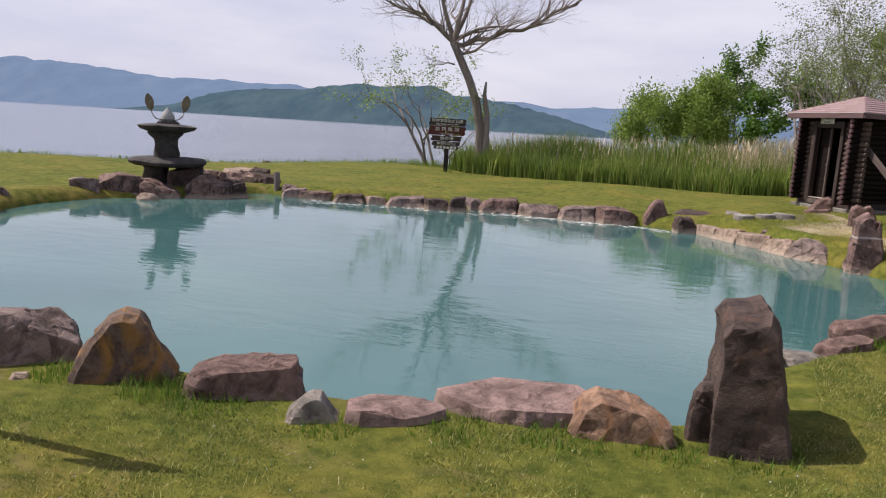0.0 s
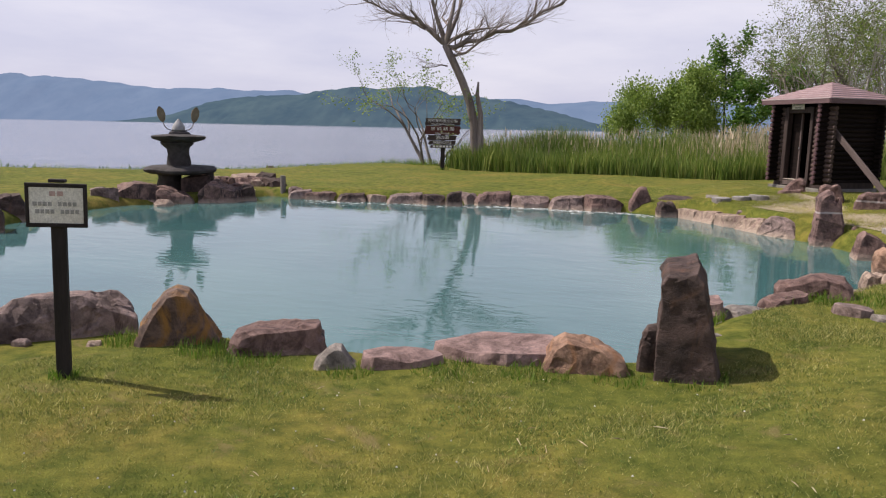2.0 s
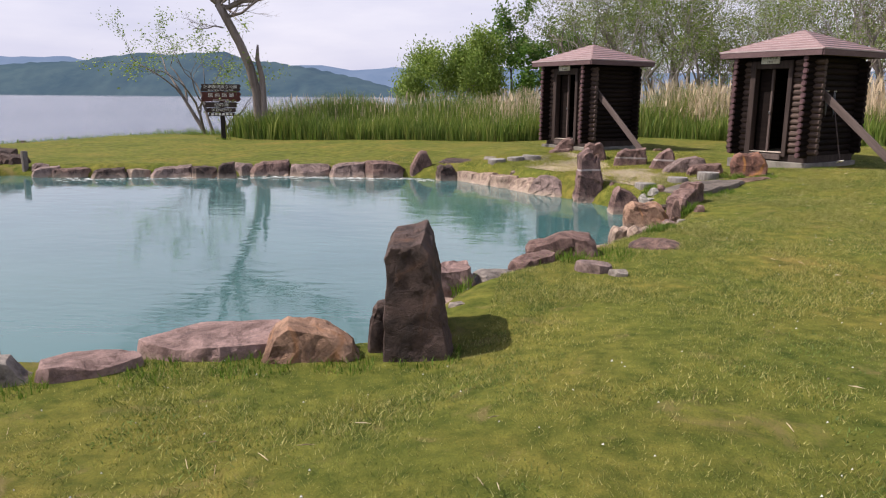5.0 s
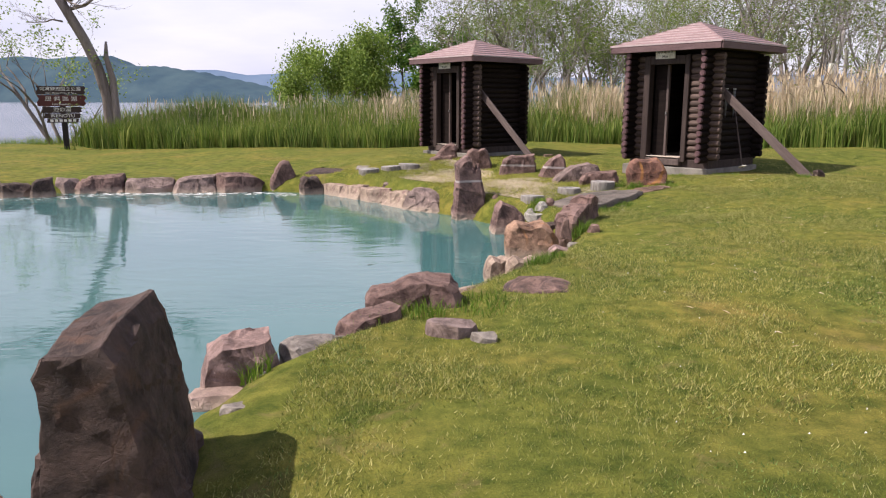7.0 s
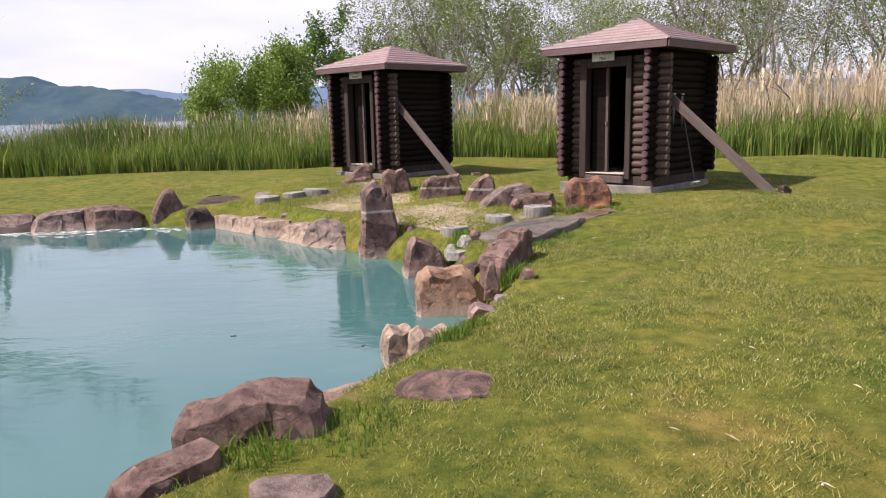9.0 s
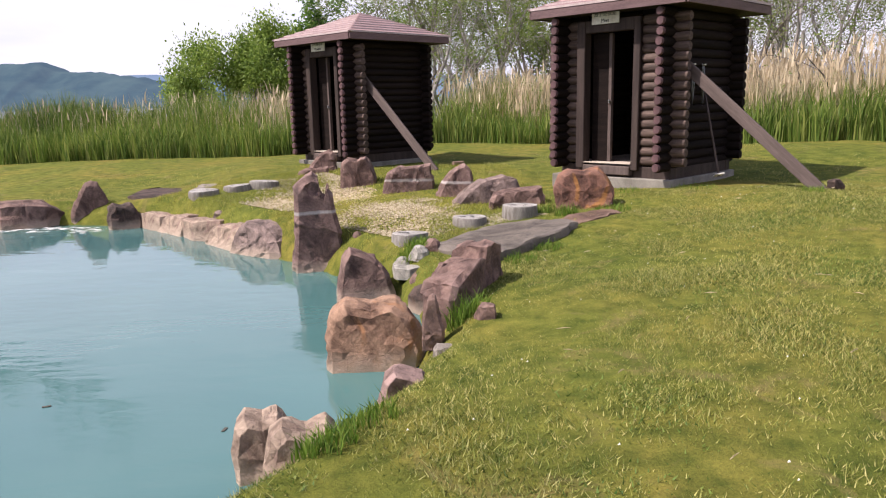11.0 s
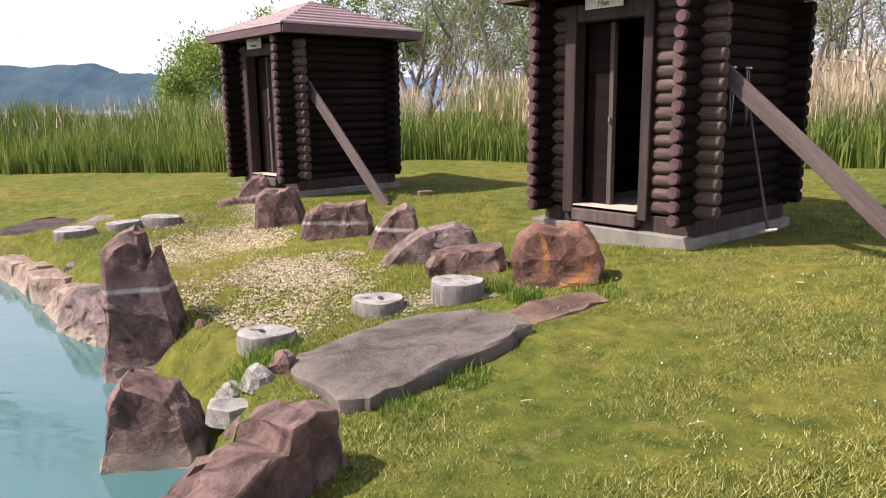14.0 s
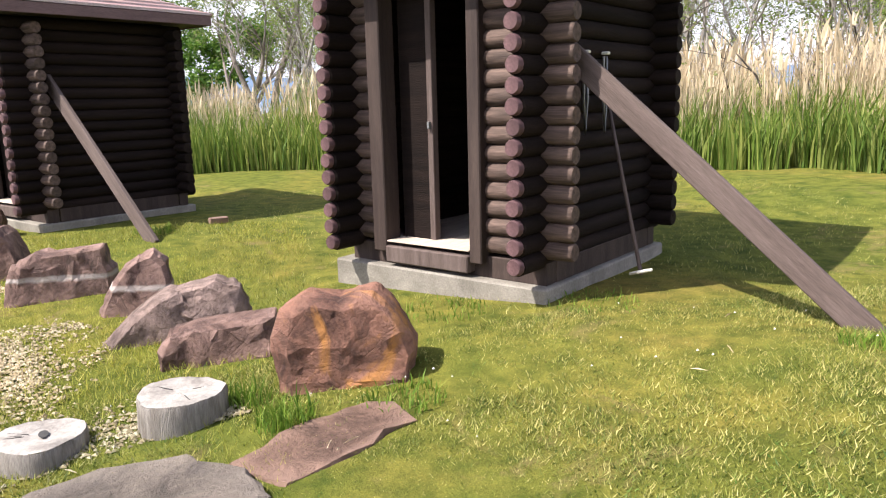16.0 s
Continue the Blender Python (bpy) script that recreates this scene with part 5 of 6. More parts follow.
twig_b = tree("grey_twiggy_tree", [(0, 0, (-0.1, 0.1, 1.0), 4.6, 0.15), (0.4, 0.1, (0.25, 0.2, 1.0), 4.2, 0.12), (-0.5, 0, (-0.35, -0.1, 1), 3.4, 0.1), (0.9, 0, (0.5, 0, 1), 3.2, 0.08)],
              BARK_SILVER, LEAF_OLIVE, 2, 0.055, 0.14, 57, "silver-grey twiggy tree with few leaves", 4, 3, 0.44)
twig_b.matrix_world = pose(2.5, 41, 0.4, 0, 0, 0)


def wood():
    rnd = random.Random(77)
    kinds = [twig_a, twig_b, twig_b, twig_a, mid_a, twig_b, twig_a, twig_b, twig_b]
    k = 0
    for row, (y0, n, x0, x1) in enumerate([(33, 8, 7, 42), (40, 13, 1.5, 56), (48, 14, 1, 64), (58, 14, 0, 74), (72, 14, -2, 90)]):
        for i in range(n):
            x = x0 + (x1 - x0) * (i + rnd.uniform(0.15, 0.85)) / n
            y = y0 - max(0, x - 8) * 0.55 + rnd.uniform(-3, 3)
            s = rnd.uniform(0.8, 1.15) * (1.0 if row < 2 else 1.2)
            src = kinds[k % 9] if row else [twig_b, twig_a, twig_b, twig_b][k % 4]
            k += 1
            c = copy_thing(src, pose(x, y, gz(x, y), 0, 0, rnd.uniform(0, 360)))
            c.scale = (s * 0.95,) * 3 if src is bush_a else [v * s for v in src.scale]



wood()


def bare_shrubs():
    """Thin dark saplings standing among the dry reeds."""
    for k, (x, y, lean, h) in enumerate([(10.6, 21.8, 0.35, 2.2), (11.6, 21.2, -0.3, 2.4), (12.6, 20.6, 0.45, 2.0), (13.6, 21.6, -0.45, 2.6), (14.8, 20.0, 0.2, 2.2), (4.2, 27.5, 0.15, 2.4), (3.2, 28.4, -0.2, 2.1), (7.0, 28.5, 0.1, 2.3)]):
        t = tree("bare_shrub", [(0, 0, (lean, 0.05, 1.0), h, 0.035), (0.15, 0.1, (-lean * 0.6, 0, 1.0), h * 0.8, 0.025)], BARK_DARK if k < 5 else BARK_SILVER, LEAF_OLIVE, 1, 0.04, 0.1, 90 + k,
                 "thin leaning sapling among the dry reeds", 3, 2, 0.35, "shrub")
        t.matrix_world = pose(x, y, gz(x, y))


bare_shrubs()


def lawn_grass():
    """Mown blades over the part of the lawn that is passed closest."""
    rng = np.random.default_rng(9)
    for (x0, x1, y0, y1, dens, hh) in [(-6, 3.5, -1.5, 3.8, 3600, 0.03), (-0.6, 5.2, 3.8, 8.0, 5000, 0.03), (1.0, 6.5, 8.0, 10.8, 7500, 0.028), (1.8, 7.2, 10.8, 13.9, 9000, 0.027), (-5, 9, 13.9, 21, 700, 0.03)]:
        n = int((x1 - x0) * (y1 - y0) * dens)
        x, y = rng.uniform(x0, x1, n), rng.uniform(y0, y1, n)
        clump = np.array([noise.noise((a * 1.4, b * 1.4, 1)) + 0.6 * noise.noise((a * 6, b * 6, 4)) for a, b in zip(x, y)])
        keep = (inside_distance(x, y, POND_LINE) < -0.1) & (rng.uniform(0, 1, n) < 0.62 + 0.95 * clump)
        x, y, clump = x[keep], y[keep], clump[keep]
        hgt = 0.82 * hh * rng.uniform(0.5, 1.4, len(x)) * (1 + 0.5 * np.clip(clump, -0.6, 1))
        me = blades_mesh("grass", x, y, ground_z(x, y) - 0.004, hgt, rng.uniform(0.003, 0.008, len(x)), 1.4, BLADE, rng)
        tagged(put("grass", me), "short mown grass blades on the lawn", "grass", "", "stuff")



def clover():
    """Low, broad-leaved patches between the blades."""
    rng = np.random.default_rng(17)
    n = 150000
    x, y = np.concatenate([rng.uniform(-5.5, 3.5, n // 3), rng.uniform(-0.5, 6.8, n - n // 3)]), np.concatenate([rng.uniform(-1.2, 3.2, n // 3), rng.uniform(3.2, 13.8, n - n // 3)])
    patch = np.array([noise.noise((a * 0.9, b * 0.9, 11)) + 0.7 * noise.noise((a * 3.1, b * 3.1, 14)) for a, b in zip(x, y)])
    keep = (inside_distance(x, y, POND_LINE) < -0.1) & (patch > 0.12 + rng.uniform(0, 0.5, len(x)))
    x, y = x[keep], y[keep]
    me = blades_mesh("clover", x, y, ground_z(x, y) - 0.002, rng.uniform(0.01, 0.024, len(x)), rng.uniform(0.006, 0.012, len(x)), 1.6, CLOVER, rng)
    tagged(put("clover", me), "low dark green clover patches in the lawn", "clover", "", "stuff")


lawn_grass()
clover()


# ---- things on the lawn and round the pond ----
def outline_slab(name, pts, thick, mat, seed, label, category, rough=0.012):
    """A flat stone: an irregular outline with a rounded, chipped rim."""
    rnd = random.Random(seed)
    bm = bmesh.new()
    fine = []
    for (x0, y0, z0), (x1, y1, z1) in zip(pts, pts[1:] + pts[:1]):
        for u in (0, 0.25, 0.5, 0.75):
            fine.append((x0 + (x1 - x0) * u + rnd.gauss(0, rough), y0 + (y1 - y0) * u + rnd.gauss(0, rough), z0 + (z1 - z0) * u))
    cx, cy = sum(p[0] for p in fine) / len(fine), sum(p[1] for p in fine) / len(fine)
    cz = sum(p[2] for p in fine) / len(fine)
    rings = []
    for k, (s, dz) in enumerate([(1.03, -thick), (1.0, -thick * 0.45), (0.985, -0.02), (0.95, 0.0), (0.7, 0.004), (0.35, 0.0)]):
        rings.append([bm.verts.new((cx + (x - cx) * s + rnd.gauss(0, 0.006), cy + (y - cy) * s + rnd.gauss(0, 0.006), cz + (z - cz) * s + dz + (rnd.gauss(0, 0.006) if k < 4 else noise.noise((x * 4, y * 4, seed)) * 0.008))) for x, y, z in fine])
    n = len(fine)
    for a, b in zip(rings, rings[1:]):
        for i in range(n):
            bm.faces.new((a[i], a[(i + 1) % n], b[(i + 1) % n], b[i]))
    mid = bm.verts.new((cx, cy, cz))
    for i in range(n):
        bm.faces.new((rings[-1][i], rings[-1][(i + 1) % n], mid))
    tagged(put(name, from_bm(name, bm, mat, True, 35)), label, category, "stones round the pond")


outline_slab("stone_slab", [(1.83, 12.04, 0.06), (1.82, 12.24, 0.05), (2.17, 12.62, 0.08), (2.6, 12.85, 0.14), (2.96, 12.8, 0.18), (3.26, 12.57, 0.22), (3.32, 12.31, 0.23),
                            (3.14, 12.04, 0.2), (2.72, 11.71, 0.15), (2.39, 11.42, 0.11), (2.2, 11.45, 0.09)], 0.26, SLATE, 4, "large flat grey-brown stone slab beside the gravel", "stone slab")
outline_slab("stone_slab", [(x, y, gz(x, y) + 0.022) for x, y in ((3.12, 12.66), (3.4, 12.9), (3.72, 13.07), (3.86, 13.0), (3.93, 12.82), (3.66, 12.6), (3.36, 12.43))], 0.1, SLATE_RED, 6,
             "reddish flat stone slab sunk level in the grass", "stone slab", 0.005)


def log_stump(x, y, r, h, seed, hole=True, z=None):
    """A sawn stump set as a stepping block: split bark side, cracked silvery top, a dark core hole."""
    rnd = random.Random(seed)
    root = new("log_stump")
    tagged(root, "weathered silver-grey sawn log stump used as a stepping block", "stump", "log stumps on the gravel")
    n = 26
    rr = [r * (1 + 0.06 * math.sin(3 * a + seed) + rnd.uniform(-0.03, 0.03)) for a in [2 * math.pi * i / n for i in range(n)]]
    ring = lambda s, z: [(math.cos(2 * math.pi * i / n) * rr[i] * s, math.sin(2 * math.pi * i / n) * rr[i] * s, z + rnd.uniform(-0.003, 0.003)) for i in range(n)]
    side = [ring(1.04, -0.12), ring(1.0, h * 0.5), ring(0.99, h - 0.012), ring(0.96, h)]
    v = [p for g in side for p in g]
    f = [(k * n + i, k * n + (i + 1) % n, (k + 1) * n + (i + 1) % n, (k + 1) * n + i) for k in range(3) for i in range(n)]
    put("bark", mesh_from("bark", v, f, STUMP_SIDE, True, 40), root)
    bm = bmesh.new()
    rings = [[bm.verts.new(p) for p in ring(s, h + dz)] for s, dz in ((0.96, 0), (0.8, 0.004), (0.5, 0.0), (0.22, -0.004))]
    for a, b in zip(rings, rings[1:]):
        for i in range(n):
            bm.faces.new((a[i], a[(i + 1) % n], b[(i + 1) % n], b[i]))
    c = bm.verts.new((0, 0, h - 0.006))
    for i in range(n):
        bm.faces.new((rings[-1][i], rings[-1][(i + 1) % n], c))
    part("top", bm, STUMP_TOP, root, "silvery cracked sawn top", None, True)
    for k in range(3):
        a = rnd.uniform(0, 6.28)
        part("crack", box_bm(r * rnd.uniform(0.25, 0.6), 0.0025, 0.003, 0), INK, root, "", pose(math.cos(a) * r * 0.5, math.sin(a) * r * 0.5, h + 0.001, 0, 0, math.degrees(a)))
    if hole:
        bm = bmesh.new()
        bmesh.ops.create_circle(bm, cap_ends=True, segments=9, radius=r * 0.14, matrix=Matrix.Translation((0.05 * r, 0.1 * r, h + 0.006)) @ Matrix.Diagonal((1.6, 0.8, 1, 1)))
        part("core_hole", bm, INK, root)
    root.matrix_world = pose(x, y, gz(x, y) if z is None else z, rnd.uniform(-3, 3), rnd.uniform(-3, 3), rnd.uniform(0, 360))


log_stump(1.57, 12.54, 0.195, 0.11, 1, True, 0.0)
log_stump(2.27, 13.14, 0.195, 0.09, 2)
log_stump(2.86, 13.27, 0.205, 0.14, 3, False)
log_stump(-1.62, 16.3, 0.23, 0.08, 4, False)
log_stump(-1.17, 16.62, 0.21, 0.08, 5, False)
log_stump(-0.78, 16.82, 0.23, 0.09, 6, False)


def warning_board():
    b = new("notice_board")
    tagged(b, "small white notice board in a black frame on a dark post", "sign")
    part("post", box_bm(0.125, 0.07, 1.55, 0.006, (0, 0, 0.45)), BLACK_WOOD, b)
    panel = part("panel", box_bm(0.46, 0.016, 0.265, 0.003, (0, -0.052, 1.30)), SIGN_WHITE, b, "weathered white panel")
    for sx, sz, x, z in ((0.52, 0.03, 0, 1.445), (0.52, 0.03, 0, 1.155), (0.03, 0.262, -0.245, 1.30), (0.03, 0.262, 0.245, 1.30)):
        part("frame_rail", box_bm(sx, 0.035, sz, 0.004, (x, -0.052, z)), BLACK_WOOD, b)
    part("cap", box_bm(0.14, 0.08, 0.025, 0.004, (0, 0, 1.475)), BLACK_WOOD, b)
    for w, x, z, m in ((0.05, -0.03, 1.385, FADED), (0.05, 0.035, 1.385, FADED)):
        part("lettering", box_bm(w, 0.003, 0.035, 0, (x, -0.0625, z)), m, panel)
    for row, z in enumerate((1.31, 1.255)):
        x = -0.18 + 0.02 * row
        for w in (0.035, 0.03, 0.034, 0.032, 0.0, 0.03, 0.034, 0.03, 0.032):
            if w:
                part("lettering", box_bm(w, 0.003, 0.03, 0, (x, -0.0625, z)), FAINT, panel)
            x += 0.042
    b.matrix_world = pose(-5.30, 0.86, gz(-5.3, 0.86), 0, 1.5, 36) @ Matrix.Diagonal((0.79, 0.79, 1.0, 1))


warning_board()


def park_sign():
    s = new("park_sign")
    tagged(s, "maroon and brown wooden park sign with pointed boards and white lettering", "sign")
    part("post", box_bm(0.15, 0.12, 2.25, 0.01, (0, 0.08, 0.8)), BLACK_WOOD, s)
    for k, (w, h, x, z, mat, notch) in enumerate([(1.30, 0.27, 0.0, 1.93, SIGN_BROWN, 0.07), (1.30, 0.35, 0.0, 1.60, SIGN_RED, 0.09), (1.08, 0.2, -0.02, 1.305, SIGN_BROWN, 0.08),
                                                  (1.0, 0.16, -0.02, 1.11, SIGN_BROWN, 0.07), (0.86, 0.13, -0.02, 0.955, SIGN_BROWN, 0.05)]):
        bm = bmesh.new()
        hw, hh = w / 2, h / 2
        out = [(-hw, -hh), (hw - notch, -hh), (hw - notch * 0.2, -hh * 0.5), (hw - notch * 0.7, 0), (hw, hh * 0.55), (hw - notch * 0.6, hh), (-hw, hh), (-hw + notch * 0.5, hh * 0.3), (-hw - 0.01, -hh * 0.3)]
        f = bm.faces.new([bm.verts.new((a, -0.02, c)) for a, c in out])
        r = bmesh.ops.extrude_face_region(bm, geom=[f])
        bmesh.ops.translate(bm, vec=(0, 0.045, 0), verts=[v for v in r["geom"] if isinstance(v, bmesh.types.BMVert)])
        board = part("board", bm, mat, s, "", pose(x, 0, z))
        if k == 0:
            text_part(board, "阿寒摩周国立公園", -0.02, -0.024, 0.035, 0.135, LETTER)
            text_part(board, "Akan-Mashu National Park", -0.02, -0.024, -0.085, 0.075, LETTER)
        elif k == 1:
            text_part(board, "屈 斜 路 湖", -0.02, -0.024, 0.05, 0.16, LETTER, 1.1)
            text_part(board, "Lake Kussharo", -0.02, -0.024, -0.115, 0.085, LETTER)
        elif k == 2:
            text_part(board, "池の湯", 0, -0.024, 0, 0.16, LETTER)
        elif k == 3:
            text_part(board, "IKENOYU", 0, -0.024, 0, 0.15, LETTER)
        else:
            for i in range(6):
                part("lettering", box_bm(0.08, 0.004, 0.08, 0, (-0.3 + i * 0.12, -0.023, 0)), LETTER, board)
    s.matrix_world = pose(-13.25, 25.6, gz(-13.25, 25.6), 0, 0, 22) @ Matrix.Diagonal((1.16, 1, 1.04, 1))


park_sign()


def lathe(profile, seg, seed, wob):
    """A rough turned stone: rings of (radius, height), uneven all round."""
    bm = bmesh.new()
    rings = []
    for r, z in profile:
        rings.append([bm.verts.new((math.cos(a) * r * (1 + wob * noise.noise((math.cos(a) * 1.6, math.sin(a) * 1.6, z * 2 + seed))), math.sin(a) * r * (1 + wob * noise.noise((math.cos(a) * 1.6, math.sin(a) * 1.6, z * 2 + seed + 9))),
                                    z + 0.25 * wob * r * noise.noise((math.cos(a) * 2, math.sin(a) * 2, seed + 3)))) for a in [2 * math.pi * i / seg for i in range(seg)]])
    for a, b in zip(rings, rings[1:]):
        for i in range(seg):
            bm.faces.new((a[i], a[(i + 1) % seg], b[(i + 1) % seg], b[i]))
    bm.faces.new(rings[0][::-1])
    bm.faces.new(rings[-1])
    return bm


def stone_lantern():
    s = new("stone_lantern")
    tagged(s, "rough dark stone lantern of stacked slabs with pale cap", "lantern")
    part("foot", lathe([(0.34, -0.5), (0.36, 0.1), (0.31, 0.35), (0.33, 0.52)], 14, 1, 0.25), LANTERN, s, "", pose(-0.28, 0.1, 0), True)
    part("foot", lathe([(0.13, -0.5), (0.13, 0.2), (0.12, 0.5)], 10, 8, 0.25), LANTERN, s, "", pose(0.75, 0.0, 0), True)
    part("lower_slab", lathe([(0.8, 0.48), (0.98, 0.54), (1.02, 0.6), (0.95, 0.66), (0.5, 0.7)], 26, 2, 0.16), LANTERN, s, "", None, True)
    part("column", lathe([(0.31, 0.66), (0.33, 0.8), (0.29, 1.0), (0.3, 1.12), (0.33, 1.2)], 14, 3, 0.2), LANTERN, s, "", pose(-0.05, 0, 0), True)
    part("collar", lathe([(0.3, 1.16), (0.42, 1.26), (0.46, 1.32), (0.4, 1.38)], 16, 4, 0.2), LANTERN, s, "", pose(-0.05, 0, 0), True)
    part("upper_slab", lathe([(0.45, 1.34), (0.72, 1.42), (0.78, 1.5), (0.6, 1.53), (0.25, 1.56)], 24, 5, 0.16), LANTERN, s, "", pose(-0.02, 0, 0), True)
    part("cap_seat", lathe([(0.27, 1.54), (0.25, 1.6), (0.18, 1.64)], 12, 6, 0.2), LANTERN, s, "", None, True)
    part("cap", lathe([(0.12, 1.62), (0.18, 1.68), (0.17, 1.76), (0.10, 1.87), (0.02, 1.97)], 12, 7, 0.06), PALE_STONE, s, "pale grey teardrop stone", None, True)
    for sx in (-1, 1):
        wing = part("paddle", lathe([(0.02, -0.24), (0.09, -0.16), (0.13, 0), (0.11, 0.14), (0.03, 0.25)], 14, 11, 0.05), DRY_LEAF, s, "thin dry brown paddle on a wire",
                    pose(sx * 0.44, 0, 2.08, 0, 12 * sx, 0) @ Matrix.Diagonal((0.85, 0.2, 0.88, 1)), True)
        vs, fs = [], []
        tube(vs, fs, [Vector((sx * 0.1, 0, 1.64)), Vector((sx * 0.28, 0, 1.68)), Vector((sx * 0.36, 0, 1.76)), Vector((sx * 0.4, 0, 1.88))], [0.014] * 4, 5)
        put("wire", mesh_from("wire", vs, fs, BRACE, True), s)
    s.matrix_world = pose(-15.6, 12.95, -0.12, 0, 0, 44)


stone_lantern()

post = part("wooden_post", lathe([(0.085, -0.5), (0.08, 0.2), (0.082, 0.55), (0.075, 0.62)], 10, 4, 0.1), BARK_GREY, None, "", pose(-13.75, 15.15, -0.36), True)
tagged(post, "short grey wooden post standing at the pond inlet", "post")


def digging_tool():
    """A long-handled scoop leaning on the hut, and the hooks and straps beside it."""
    t = new("long_handled_scoop")
    tagged(t, "long-handled scoop with a pale blade leaning on the hut wall", "tool")
    a, b = Vector((5.60, 14.22, 0.44)), Vector((5.48, 14.60, 1.66))
    vs, fs = [], []
    tube(vs, fs, [a, a.lerp(b, 0.5), b], [0.014, 0.013, 0.012], 7)
    put("handle", mesh_from("handle", vs, fs, BRACE, True), t)
    bm = box_bm(0.11, 0.02, 0.15, 0.006)
    part("blade", bm, SIGN_WHITE, t, "pale enamel blade", look(a, b) @ pose(0, 0, -0.02, 90, 0, 20))
    for y in (-0.4, -0.12):
        h = new("hanging_strap")
        tagged(h, "dark strap hanging from a pale peg on the hut wall", "strap", "straps on the hut")
        part("peg", box_bm(0.05, 0.04, 0.02, 0.005, (0.89, y, 1.5)), SIGN_WHITE, h, "pale wooden peg")
        vs, fs = [], []
        tube(vs, fs, [Vector((0.885, y - 0.02, 1.48)), Vector((0.89, y - 0.025, 1.2)), Vector((0.89, y, 0.98)), Vector((0.89, y + 0.025, 1.2)), Vector((0.885, y + 0.02, 1.48))], [0.009] * 5, 5)
        put("loop", mesh_from("loop", vs, fs, METAL, True), h)
        h.matrix_world = hut_1.matrix_world.copy()


digging_tool()

boulder(6.36, 12.86, 0.44, 20, 0.16, 0.12, 0.09, "block", "dark", 301, "small dark stone beside the foot of the plank", 0.05)
brick_bm = box_bm(0.2, 0.1, 0.065, 0.008)
brick = part("loose_brick", brick_bm, SLATE_RED, None, "", pose(2.45, 18.1, gz(2.45, 18.1) + 0.03, 0, 0, 20))
tagged(brick, "single reddish brick lying on the lawn", "brick")
rng_s = random.Random(8)
for sx, sy in ((-28.9, 18.6), (-26.6, 19.8), (-25.2, 20.9), (-24.2, 22.2), (-23.3, 23.6), (-22.6, 26.0), (-22.2, 28.6), (-30.2, 17.2)):
    boulder(sx + 0.4, sy - 0.3, -0.5, rng_s.uniform(0, 180), rng_s.uniform(0.4, 0.8), rng_s.uniform(0.3, 0.5), rng_s.uniform(0.2, 0.35), "dome", "dark", rng_s.randint(400, 900), "dark wet stone on the lake shore")


def far_post():
    p = new("marker_post")
    tagged(p, "slim grey post with a small white box among the reeds", "post")
    part("shaft", lathe([(0.09, -0.3), (0.085, 3.2), (0.08, 3.9)], 8, 2, 0.03), BARK_SILVER, p, "", None, True)
    part("box", box_bm(0.3, 0.2, 0.5, 0.02, (-0.62, -0.05, 3.0)), SIGN_WHITE, p, "white box")
    part("arm", box_bm(0.6, 0.05, 0.05, 0.005, (-0.32, 0, 3.1)), BARK_SILVER, p)
    p.matrix_world = pose(18.6, 37.0, gz(18.6, 37), 0, 0, 0)


far_post()


# ---- gravel, tufts, clover and litter ----
GRAVEL_LINE = [(-0.9, 15.4), (0.1, 14.3), (0.8, 13.3), (1.4, 12.7), (1.75, 12.6), (2.5, 13.0), (3.2, 13.2), (2.7, 13.8), (2.2, 14.8), (1.4, 15.5), (0.9, 16.3), (0.0, 17.9), (-0.7, 17.2)]


